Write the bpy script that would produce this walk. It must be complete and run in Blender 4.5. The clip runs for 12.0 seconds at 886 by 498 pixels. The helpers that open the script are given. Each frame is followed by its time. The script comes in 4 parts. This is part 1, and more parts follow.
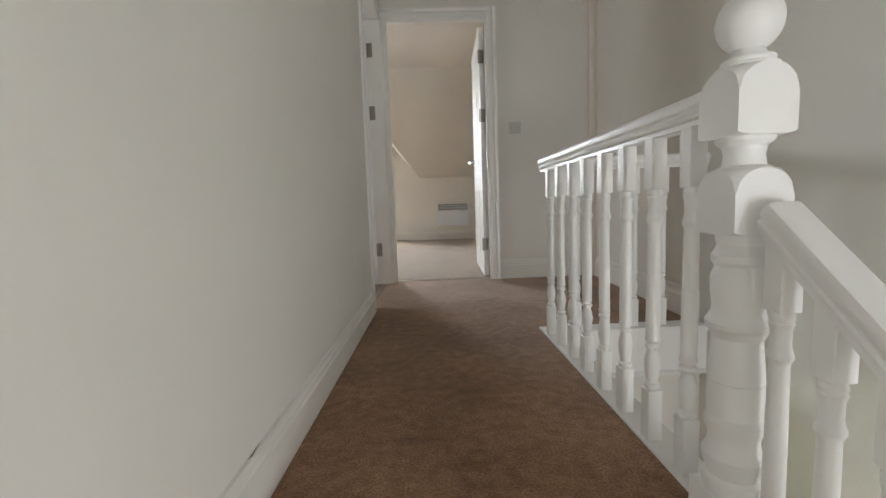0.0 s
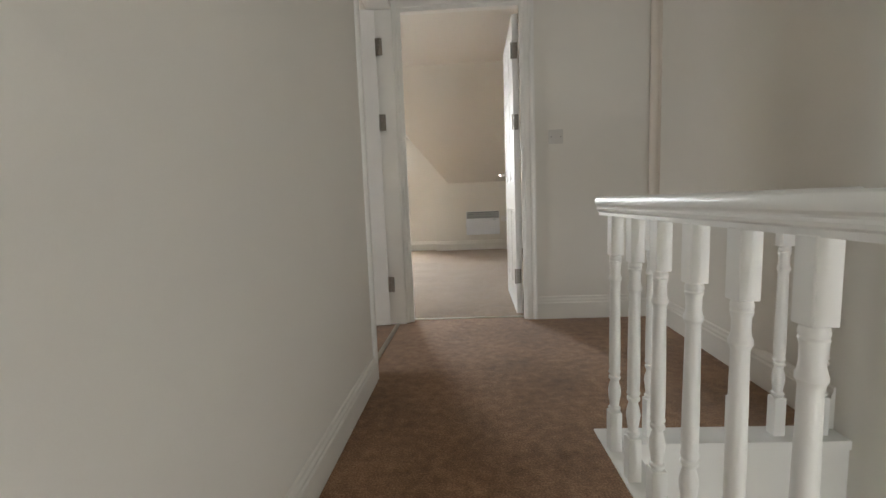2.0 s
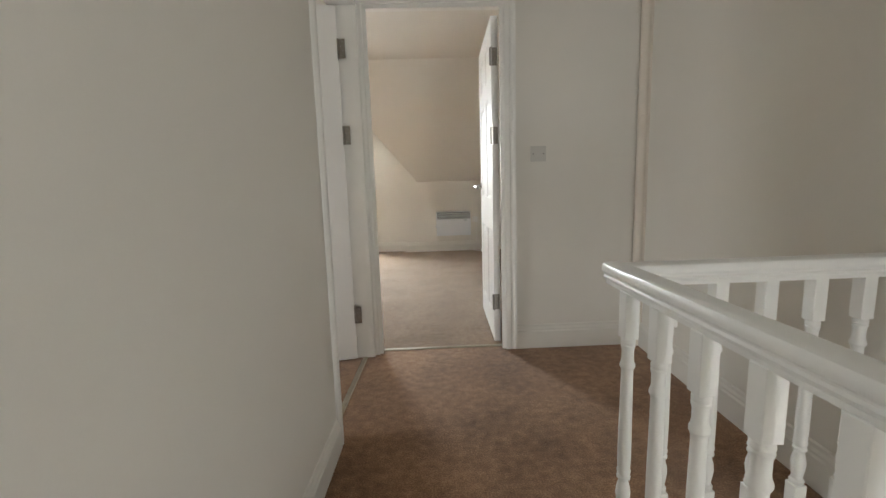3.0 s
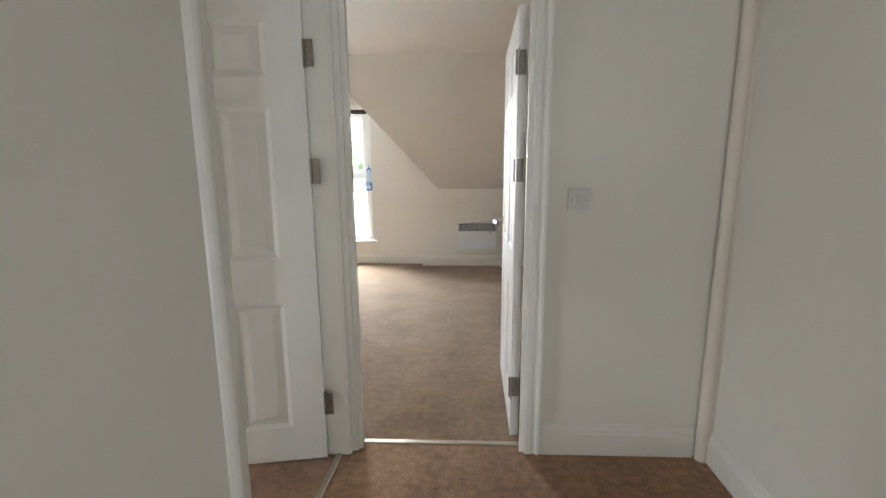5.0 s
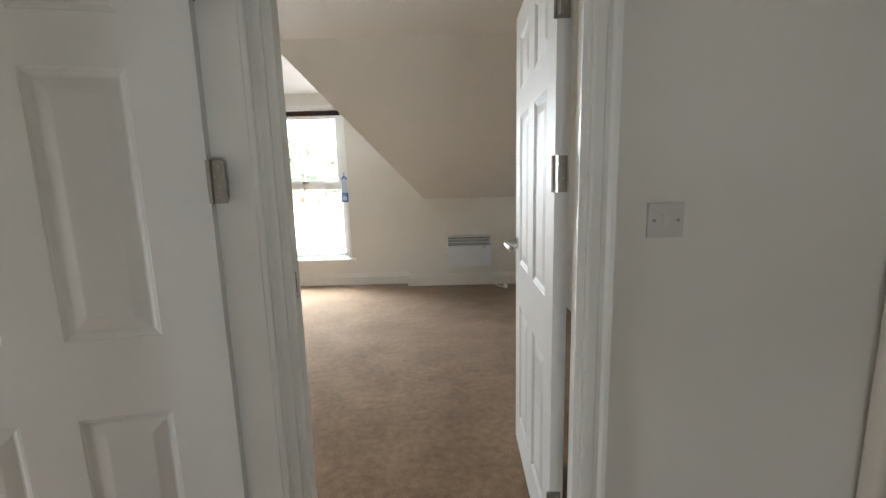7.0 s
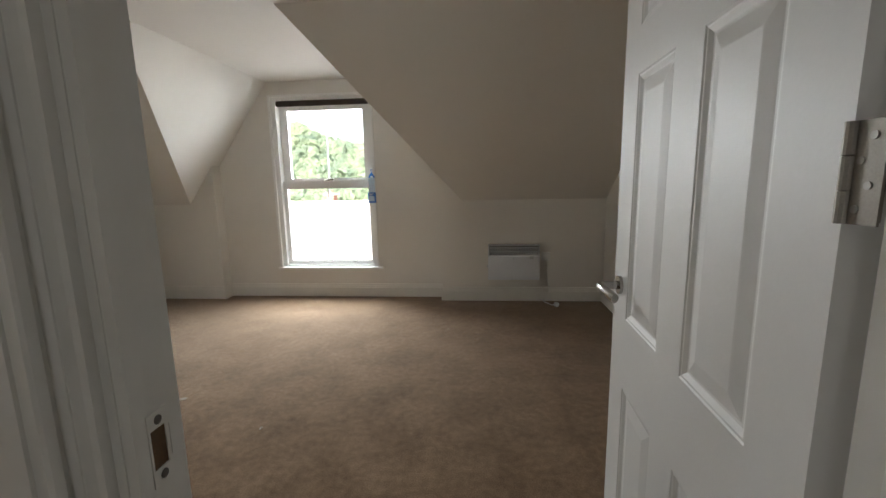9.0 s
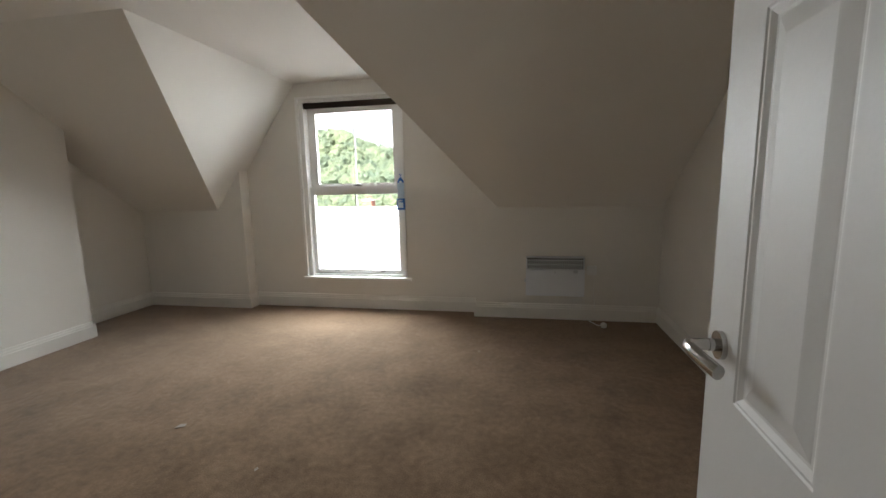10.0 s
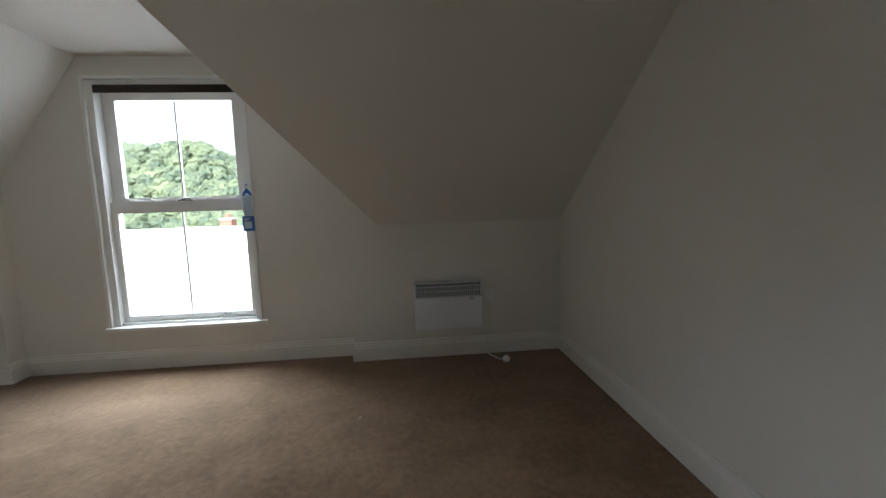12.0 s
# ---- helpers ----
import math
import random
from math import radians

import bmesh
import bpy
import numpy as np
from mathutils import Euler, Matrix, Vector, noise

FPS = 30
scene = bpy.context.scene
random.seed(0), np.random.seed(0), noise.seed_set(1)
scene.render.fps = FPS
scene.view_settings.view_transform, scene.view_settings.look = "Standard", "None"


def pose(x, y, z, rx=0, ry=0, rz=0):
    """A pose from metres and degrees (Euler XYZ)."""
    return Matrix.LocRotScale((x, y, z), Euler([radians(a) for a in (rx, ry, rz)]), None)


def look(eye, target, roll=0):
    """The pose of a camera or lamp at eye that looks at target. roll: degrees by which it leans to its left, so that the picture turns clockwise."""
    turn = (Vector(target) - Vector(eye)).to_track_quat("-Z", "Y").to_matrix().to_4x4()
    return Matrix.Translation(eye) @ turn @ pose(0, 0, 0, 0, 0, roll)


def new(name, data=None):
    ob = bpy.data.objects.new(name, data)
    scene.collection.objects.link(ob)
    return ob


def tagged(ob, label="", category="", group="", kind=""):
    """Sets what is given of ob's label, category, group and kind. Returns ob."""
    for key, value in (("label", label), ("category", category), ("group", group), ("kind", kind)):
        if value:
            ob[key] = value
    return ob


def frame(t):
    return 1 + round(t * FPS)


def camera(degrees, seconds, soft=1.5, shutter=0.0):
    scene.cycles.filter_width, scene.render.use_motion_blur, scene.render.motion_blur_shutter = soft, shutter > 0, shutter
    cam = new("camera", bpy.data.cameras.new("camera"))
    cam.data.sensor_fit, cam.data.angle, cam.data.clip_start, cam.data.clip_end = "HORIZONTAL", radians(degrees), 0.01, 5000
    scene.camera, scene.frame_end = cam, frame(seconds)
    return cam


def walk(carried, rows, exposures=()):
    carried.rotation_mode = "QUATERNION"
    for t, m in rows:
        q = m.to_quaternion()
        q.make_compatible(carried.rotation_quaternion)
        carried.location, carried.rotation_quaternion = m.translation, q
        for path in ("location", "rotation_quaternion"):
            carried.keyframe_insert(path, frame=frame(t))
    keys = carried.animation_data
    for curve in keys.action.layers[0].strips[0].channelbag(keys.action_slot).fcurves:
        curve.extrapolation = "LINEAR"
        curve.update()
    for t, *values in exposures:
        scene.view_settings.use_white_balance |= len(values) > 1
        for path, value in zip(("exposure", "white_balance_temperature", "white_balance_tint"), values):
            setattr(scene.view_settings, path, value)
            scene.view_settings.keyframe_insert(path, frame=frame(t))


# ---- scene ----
cam = camera(93.4, 12.0)
PATH = [
    (0, (0.304, 0.413, 0.604), (0.368, 2.401, 0.395), -2.1),
    (0.5, (0.298, 0.462, 0.605), (0.337, 2.453, 0.416), -2.1),
    (1, (0.344, 0.664, 0.623), (0.341, 2.66, 0.485), -2.1),
    (1.5, (0.408, 0.844, 0.778), (0.302, 2.834, 0.601), -2.3),
    (2, (0.383, 0.977, 0.801), (0.293, 2.962, 0.576), -2.3),
    (2.5, (0.324, 1.118, 0.929), (0.326, 3.095, 0.624), -3.4),
    (3, (0.353, 1.251, 1.009), (0.416, 3.229, 0.714), -1.8),
    (3.5, (0.396, 1.423, 1.14), (0.349, 3.383, 0.744), -2.9),
    (5.5, (0.52, 2.107, 1.294), (0.448, 4.077, 0.951), -0.0),
    (6, (0.48, 2.286, 1.3), (0.488, 4.256, 0.955), -1.4),
    (6.5, (0.434, 2.485, 1.308), (0.493, 4.459, 0.991), -1.8),
    (7, (0.444, 2.66, 1.293), (0.433, 4.634, 0.975), -1.5),
    (9, (0.384, 3.378, 1.307), (0.208, 5.343, 0.981), -1.1),
    (9.5, (0.385, 3.566, 1.303), (0.116, 5.527, 1.014), -1.5),
    (10, (0.417, 3.756, 1.302), (0.052, 5.7, 1.005), -1.2),
    (10.5, (0.403, 3.912, 1.311), (0.089, 5.867, 1.028), -1.1),
    (11, (0.357, 4.127, 1.31), (0.188, 6.107, 1.09), -1.6),
    (11.5, (0.322, 4.295, 1.295), (0.33, 6.274, 1.01), -1.9),
    (12, (0.392, 4.522, 1.273), (0.585, 6.499, 1.037), -1.7),
]
EXPOSURES = [(0, 3.6, 6300, 10), (1.0, 3.5, 6400, 10), (2.5, 3.7, 6500, 10), (3.5, 3.75, 6450, 9), (5.5, 3.8, 6150, 9), (6.0, 3.68, 6150, 9), (6.5, 3.48, 6150, 9), (7.0, 3.4, 6200, 9), (9.0, 2.4, 6450, 10), (9.5, 2.3, 6550, 11), (10.0, 2.2, 6450, 10), (10.5, 2.08, 6250, 9), (11.0, 2.0, 6100, 8), (11.5, 1.92, 5950, 8), (12.0, 1.87, 5900, 8)]
walk(cam, [(t, look(eye, target, roll)) for t, eye, target, roll in PATH], EXPOSURES)

# ---- light ----
world = bpy.data.worlds.new("sky")
scene.world = world
world.use_nodes = True
wn = world.node_tree
sky = wn.nodes.new("ShaderNodeTexSky")
sky.sky_type, sky.sun_disc = "NISHITA", False
sky.sun_elevation, sky.sun_rotation, sky.dust_density, sky.air_density = radians(48), radians(180), 5.0, 1.0
hsv = wn.nodes.new("ShaderNodeHueSaturation")
hsv.inputs["Saturation"].default_value = 0.35
wn.links.new(sky.outputs[0], hsv.inputs["Color"])
wn.links.new(hsv.outputs[0], wn.nodes["Background"].inputs[0])
wn.nodes["Background"].inputs[1].default_value = 0.15
sun = new("sun", bpy.data.lights.new("sun", "SUN"))
sun.data.energy, sun.data.angle, sun.data.color = 3.1, radians(10), (1.0, 0.96, 0.9)
sun.matrix_world = look((0, -14, 16), (0, 0, 0))


def window_light(name, eye, target, width, height, watts, colour):
    ob = new(name, bpy.data.lights.new(name, "AREA"))
    ob.data.shape, ob.data.size, ob.data.size_y, ob.data.energy, ob.data.color = "RECTANGLE", width, height, watts, colour
    ob.matrix_world = look(eye, target)
    return ob


window_light("daylight_bedroom", (-1.2, 9.2, 2.5), (-1.05, 6.2, 0.0), 3.2, 2.6, 150, (0.93, 0.985, 1.015))
window_light("daylight_stairs", (1.56, -1.75, -0.1), (0.35, 1.7, -0.05), 1.0, 1.4, 4.3, (0.98, 0.99, 1.0))
window_light("daylight_side_room", (-2.55, 2.9, 0.75), (0.0, 3.1, 0.35), 0.7, 0.8, 1.35, (0.97, 0.99, 1.0))


# ---- materials ----
def material(name, colour, rough=0.6, metal=0.0, vary=0.08, scale=4.0, fine=120.0, bump=0.1, depth=0.002, stain=None, coat=0.0):
    """A painted, fibrous or metal surface: colour varied at two scales, fine relief."""
    m = bpy.data.materials.new(name)
    m.use_nodes = True
    t = m.node_tree
    p = t.nodes["Principled BSDF"]
    co = t.nodes.new("ShaderNodeTexCoord")
    big = t.nodes.new("ShaderNodeTexNoise")
    big.inputs["Scale"].default_value, big.inputs["Detail"].default_value = scale, 5
    small = t.nodes.new("ShaderNodeTexNoise")
    small.inputs["Scale"].default_value, small.inputs["Detail"].default_value = fine, 3
    for n in (big, small):
        t.links.new(co.outputs["Object"], n.inputs["Vector"])
    ramp = t.nodes.new("ShaderNodeValToRGB")
    dark = stain or [c * (1 - vary) for c in colour]
    light = [min(1, c * (1 + vary * 0.6)) for c in colour]
    ramp.color_ramp.elements[0].position, ramp.color_ramp.elements[0].color = 0.3, (*dark, 1)
    ramp.color_ramp.elements[1].position, ramp.color_ramp.elements[1].color = 0.7, (*light, 1)
    t.links.new(big.outputs["Fac"], ramp.inputs["Fac"])
    mix = t.nodes.new("ShaderNodeMix")
    mix.data_type, mix.blend_type = "RGBA", "OVERLAY"
    mix.inputs[0].default_value = vary * 1.5
    t.links.new(ramp.outputs["Color"], mix.inputs[6])
    t.links.new(small.outputs["Color"], mix.inputs[7])
    gray = t.nodes.new("ShaderNodeRGBToBW")
    t.links.new(small.outputs["Color"], gray.inputs[0])
    t.links.new(gray.outputs[0], mix.inputs[7])
    t.links.new(mix.outputs[2], p.inputs["Base Color"])
    rr = t.nodes.new("ShaderNodeMapRange")
    rr.inputs["To Min"].default_value, rr.inputs["To Max"].default_value = max(0.02, rough - 0.08), min(1, rough + 0.1)
    t.links.new(big.outputs["Fac"], rr.inputs["Value"])
    t.links.new(rr.outputs[0], p.inputs["Roughness"])
    p.inputs["Metallic"].default_value = metal
    p.inputs["Coat Weight"].default_value = coat
    b = t.nodes.new("ShaderNodeBump")
    b.inputs["Strength"].default_value, b.inputs["Distance"].default_value = bump, depth
    t.links.new(small.outputs["Fac"], b.inputs["Height"])
    t.links.new(b.outputs[0], p.inputs["Normal"])
    return m


def carpet(name, dark, mid, light, patch=2.2, sheen=0.25, soft=0.5):
    """Cut-pile carpet: tufts, trodden patches, broad shading of the pile."""
    m = bpy.data.materials.new(name)
    m.use_nodes = True
    t = m.node_tree
    p = t.nodes["Principled BSDF"]
    co = t.nodes.new("ShaderNodeTexCoord")
    tuft = t.nodes.new("ShaderNodeTexNoise")
    tuft.inputs["Scale"].default_value, tuft.inputs["Detail"].default_value = 170, 5
    worn = t.nodes.new("ShaderNodeTexNoise")
    worn.inputs["Scale"].default_value, worn.inputs["Detail"].default_value, worn.inputs["Distortion"].default_value = patch, 8, 0.2
    worn.inputs["Roughness"].default_value = 0.62
    clump = t.nodes.new("ShaderNodeTexNoise")
    clump.inputs["Scale"].default_value, clump.inputs["Detail"].default_value = 26, 6
    for n in (tuft, worn, clump):
        t.links.new(co.outputs["Object"], n.inputs["Vector"])
    r1 = t.nodes.new("ShaderNodeValToRGB")
    r1.color_ramp.elements[0].position, r1.color_ramp.elements[0].color = 0.37, (*dark, 1)
    r1.color_ramp.elements[1].position, r1.color_ramp.elements[1].color = 0.63, (*light, 1)
    e = r1.color_ramp.elements.new(0.5)
    e.color = (*mid, 1)
    total = None
    for source, share in ((tuft, 0.40), (clump, 0.25), (worn, 0.35)):
        k = t.nodes.new("ShaderNodeMath")
        k.operation = "MULTIPLY_ADD"
        k.inputs[1].default_value = share
        k.inputs[2].default_value = 0.0
        t.links.new(source.outputs["Fac"], k.inputs[0])
        if total:
            t.links.new(total.outputs[0], k.inputs[2])
        total = k
    t.links.new(total.outputs[0], r1.inputs["Fac"])
    t.links.new(r1.outputs["Color"], p.inputs["Base Color"])
    p.inputs["Roughness"].default_value = 0.95
    p.inputs["Sheen Weight"].default_value, p.inputs["Sheen Roughness"].default_value = sheen, soft
    p.inputs["Sheen Tint"].default_value = (1.0, 0.95, 0.9, 1)
    p.inputs["Specular IOR Level"].default_value = 0.15
    b1 = t.nodes.new("ShaderNodeBump")
    b1.inputs["Strength"].default_value, b1.inputs["Distance"].default_value = 0.5, 0.004
    t.links.new(tuft.outputs["Fac"], b1.inputs["Height"])
    b2 = t.nodes.new("ShaderNodeBump")
    b2.inputs["Strength"].default_value, b2.inputs["Distance"].default_value = 0.35, 0.004
    t.links.new(clump.outputs["Fac"], b2.inputs["Height"])
    t.links.new(b1.outputs[0], b2.inputs["Normal"])
    t.links.new(b2.outputs[0], p.inputs["Normal"])
    return m


def glass_material():
    m = bpy.data.materials.new("window_glass")
    m.use_nodes = True
    t = m.node_tree
    for n in list(t.nodes):
        if n.type == "BSDF_PRINCIPLED":
            t.nodes.remove(n)
    clear, shine, mix = t.nodes.new("ShaderNodeBsdfTransparent"), t.nodes.new("ShaderNodeBsdfGlossy"), t.nodes.new("ShaderNodeMixShader")
    shine.inputs["Roughness"].default_value = 0.02
    f = t.nodes.new("ShaderNodeFresnel")
    f.inputs["IOR"].default_value = 1.45
    t.links.new(f.outputs[0], mix.inputs[0])
    t.links.new(clear.outputs[0], mix.inputs[1])
    t.links.new(shine.outputs[0], mix.inputs[2])
    t.links.new(mix.outputs[0], t.nodes["Material Output"].inputs["Surface"])
    return m


WALL = material("matt_wall_paint", (0.775, 0.75, 0.695), 0.75, vary=0.035, scale=1.3, fine=260, bump=0.12, depth=0.001)
CEILING = material("matt_ceiling_paint", (0.785, 0.76, 0.705), 0.8, vary=0.03, scale=1.1, fine=240, bump=0.12, depth=0.001)
GLOSS = material("white_gloss_paint", (0.86, 0.855, 0.83), 0.34, vary=0.02, scale=5, fine=50, bump=0.05, depth=0.001)
SATIN = material("white_satin_paint", (0.82, 0.81, 0.775), 0.42, vary=0.04, scale=5, fine=90, bump=0.08, depth=0.001)
SKIRTPAINT = material("white_skirting_paint", (0.79, 0.77, 0.72), 0.45, vary=0.05, scale=4, fine=90, bump=0.08, depth=0.001)
DOORPAINT = material("white_door_paint", (0.74, 0.735, 0.72), 0.45, vary=0.03, scale=3, fine=140, bump=0.15, depth=0.0008)
PIPE = material("cream_pipe_paint", (0.76, 0.69, 0.61), 0.5, vary=0.07, scale=3, fine=50, bump=0.1, depth=0.002)
CARPET_LANDING = carpet("brown_landing_carpet", (0.118, 0.060, 0.029), (0.252, 0.137, 0.071), (0.44, 0.258, 0.143))
CARPET_ROOM = carpet("brown_bedroom_carpet", (0.125, 0.077, 0.043), (0.215, 0.138, 0.081), (0.315, 0.214, 0.135), 3.1, 0.5, 0.35)
STEEL = material("brushed_steel", (0.27, 0.25, 0.225), 0.42, 1.0, vary=0.12, scale=30, fine=400, bump=0.05)
CHROME = material("satin_chrome", (0.48, 0.47, 0.455), 0.18, 1.0, vary=0.06, scale=30, fine=300, bump=0.02)
BRASS = material("dull_metal_strip", (0.50, 0.45, 0.36), 0.35, 1.0, vary=0.15, scale=20, fine=300, bump=0.05)
WOODEN = material("bare_wood", (0.15, 0.085, 0.040), 0.7, vary=0.3, scale=20, fine=200, bump=0.2)
SWITCHPLATE = material("grey_white_plastic", (0.60, 0.585, 0.55), 0.35, vary=0.03, scale=5, fine=200, bump=0.02)
PLASTIC = material("white_plastic", (0.80, 0.80, 0.78), 0.35, vary=0.02, scale=5, fine=200, bump=0.02)
HEATER = material("heater_white_enamel", (0.80, 0.83, 0.87), 0.35, vary=0.03, scale=4, fine=150, bump=0.03)
GRILLE = material("heater_grey_grille", (0.60, 0.64, 0.67), 0.45, vary=0.06, scale=10, fine=150, bump=0.03)
DARK = material("painted_slot_shade", (0.025, 0.025, 0.026), 0.8, vary=0.1, scale=10)
BLIND = material("brown_blind_fabric", (0.040, 0.027, 0.021), 0.8, vary=0.15, scale=12, fine=300, bump=0.2)
BLUE = material("blue_plastic", (0.02, 0.16, 0.55), 0.35, vary=0.08, scale=20)
PALE = material("pale_sachet", (0.62, 0.74, 0.84), 0.4, vary=0.12, scale=30, fine=120, bump=0.4, depth=0.004)
CRACK = material("bare_plaster_crack", (0.30, 0.27, 0.23), 0.9, vary=0.2, scale=80)
DARKSTEEL = material("dull_screw_steel", (0.16, 0.15, 0.14), 0.5, 1.0, vary=0.15, scale=60)
SCRAPPAPER = material("dull_paper", (0.42, 0.37, 0.31), 0.8, vary=0.1, scale=40)
SCREW = material("screw_metal", (0.33, 0.32, 0.30), 0.4, 1.0, vary=0.1, scale=60)
RENDERWALL = material("outside_render", (0.72, 0.71, 0.68), 0.85, vary=0.1, scale=0.8, fine=30, bump=0.2)
SLATE = material("pale_roof_slate", (0.62, 0.62, 0.63), 0.6, vary=0.12, scale=0.9, fine=12, bump=0.3, depth=0.02)
BRICKRED = material("red_chimney_brick", (0.36, 0.16, 0.11), 0.85, vary=0.2, scale=6, fine=30, bump=0.4, depth=0.01)
GRASS = material("outside_grass", (0.07, 0.11, 0.035), 0.95, vary=0.3, scale=0.15, fine=4, bump=0.5, depth=0.1)
# leaf colour paler and greyer than foliage: distant haze is mixed into it
LEAVES = material("hazed_woodland_leaves", (0.20, 0.24, 0.135), 0.7, vary=0.2, stain=(0.06, 0.10, 0.075), scale=0.16, fine=1.5, bump=0.3, depth=0.05)
tree = LEAVES.node_tree
through_light, blend = tree.nodes.new("ShaderNodeBsdfTranslucent"), tree.nodes.new("ShaderNodeMixShader")
through_light.inputs["Color"].default_value = (0.25, 0.31, 0.19, 1)
blend.inputs[0].default_value = 0.3
tree.links.new(tree.nodes["Principled BSDF"].outputs[0], blend.inputs[1])
tree.links.new(through_light.outputs[0], blend.inputs[2])
tree.links.new(blend.outputs[0], tree.nodes["Material Output"].inputs["Surface"])
GLASS = glass_material()


# ---- building blocks ----
def finish(name, bm, mat, bevel=0.0, smooth=False):
    if bevel:
        edges = [e for e in bm.edges if len(e.link_faces) == 2 and e.calc_face_angle(0) > 0.6]
        bmesh.ops.bevel(bm, geom=edges, offset=bevel, segments=2, affect="EDGES", profile=0.6)
    bmesh.ops.recalc_face_normals(bm, faces=bm.faces)
    me = bpy.data.meshes.new(name)
    if smooth:
        for f in bm.faces:
            f.smooth = True
        for e in bm.edges:
            if len(e.link_faces) == 2 and e.calc_face_angle(0) > 0.45:
                e.smooth = False
    bm.to_mesh(me)
    bm.free()
    me.materials.append(mat)
    return new(name, me)


def part(name, bm, mat, parent, label="", bevel=0.0, smooth=False):
    ob = finish(name, bm, mat, bevel, smooth)
    ob.parent = parent
    return tagged(ob, label)


def thing(name, m, label, category, group="", kind=""):
    ob = new(name)
    ob.matrix_world = m
    ob.empty_display_size = 0.05
    return tagged(ob, label, category, group, kind)


def structure(name, bm, mat, label="", bevel=0.0, smooth=False):
    return tagged(finish(name, bm, mat, bevel, smooth), label, kind="structure")


def box(bm, x0, x1, y0, y1, z0, z1):
    v = [bm.verts.new(p) for p in ((x0, y0, z0), (x1, y0, z0), (x1, y1, z0), (x0, y1, z0), (x0, y0, z1), (x1, y0, z1), (x1, y1, z1), (x0, y1, z1))]
    for q in ((3, 2, 1, 0), (4, 5, 6, 7), (0, 1, 5, 4), (1, 2, 6, 5), (2, 3, 7, 6), (3, 0, 4, 7)):
        bm.faces.new([v[i] for i in q])
    return bm


def slab(bm, points, shift):
    """A flat polygon of 3D points given thickness along shift."""
    a = [bm.verts.new(p) for p in points]
    b = [bm.verts.new(Vector(p) + Vector(shift)) for p in points]
    bm.faces.new(a)
    bm.faces.new(b[::-1])
    n = len(a)
    for i in range(n):
        bm.faces.new((a[i], b[i], b[(i + 1) % n], a[(i + 1) % n]))
    return bm


def sweep(bm, profile, start, end, side, up=(0, 0, 1)):
    """A straight moulding: profile of (out, height) carried from start to end; side is the outward way."""
    s, u = Vector(side), Vector(up)
    rings = [[bm.verts.new(Vector(p) + s * a + u * b) for a, b in profile] for p in (start, end)]
    n = len(profile)
    for i in range(n):
        bm.faces.new((rings[0][i], rings[0][(i + 1) % n], rings[1][(i + 1) % n], rings[1][i]))
    bm.faces.new(rings[0][::-1])
    bm.faces.new(rings[1])
    return bm


def lathe(bm, profile, x=0.0, y=0.0, steps=20):
    """profile: (radius, z) from the bottom up."""
    rings = [[bm.verts.new((x + r * math.cos(6.28318 * k / steps), y + r * math.sin(6.28318 * k / steps), z)) for k in range(steps)] for r, z in profile]
    for a, b in zip(rings, rings[1:]):
        for k in range(steps):
            bm.faces.new((a[k], a[(k + 1) % steps], b[(k + 1) % steps], b[k]))
    bm.faces.new(rings[0][::-1])
    bm.faces.new(rings[-1])
    return bm


def tube(bm, points, radius, steps=10):
    rings = []
    for i, p in enumerate(points):
        a, b = Vector(points[max(0, i - 1)]), Vector(points[min(len(points) - 1, i + 1)])
        q = (b - a).to_track_quat("Z", "Y")
        rings.append([bm.verts.new(Vector(p) + q @ Vector((radius * math.cos(6.28318 * k / steps), radius * math.sin(6.28318 * k / steps), 0))) for k in range(steps)])
    for a, b in zip(rings, rings[1:]):
        for k in range(steps):
            bm.faces.new((a[k], a[(k + 1) % steps], b[(k + 1) % steps], b[k]))
    bm.faces.new(rings[0][::-1])
    bm.faces.new(rings[-1])
    return bm


B = bmesh.new
SKIRT = [(0, 0), (0.018, 0), (0.018, 0.105), (0.013, 0.112), (0.013, 0.122), (0.008, 0.132), (0.007, 0.145), (0, 0.150)]
ARCH = [(0, 0), (0.016, 0), (0.018, 0.008), (0.018, 0.030), (0.012, 0.036), (0.014, 0.046), (0.022, 0.054), (0.024, 0.066), (0, 0.068)]

# ---- the plan, in metres ----
LEFT_A, LEFT_B = (-0.078, 1.0), (-0.038, 2.80)      # landing's long wall
END_Y, ROOM_Y = 3.724, 3.797                        # wall with the bedroom door
KNEE_Y, KNEE_Z, DORMER_Y = 7.818, 1.09, 7.960
KINK_Y, CEIL = 6.04, 2.39
ROOM_L, ROOM_R = -3.83, 1.682
DX0, DX1 = 0.034, 0.797                            # bedroom doorway
DTOP = 2.0


def left_x(y):
    return LEFT_A[0] + (LEFT_B[0] - LEFT_A[0]) * (y - LEFT_A[1]) / (LEFT_B[1] - LEFT_A[1])


def lean(bm):
    """The long wall leans a little into the landing."""
    bm.transform(Matrix(((1, 0, 0.006, 0), (0, 1, 0, 0), (0, 0, 1, 0), (0, 0, 0, 1))))
    return bm


def right_x(y):
    return 1.636 - 0.0382 * (3.72 - y) if y > 2.2 else 1.578


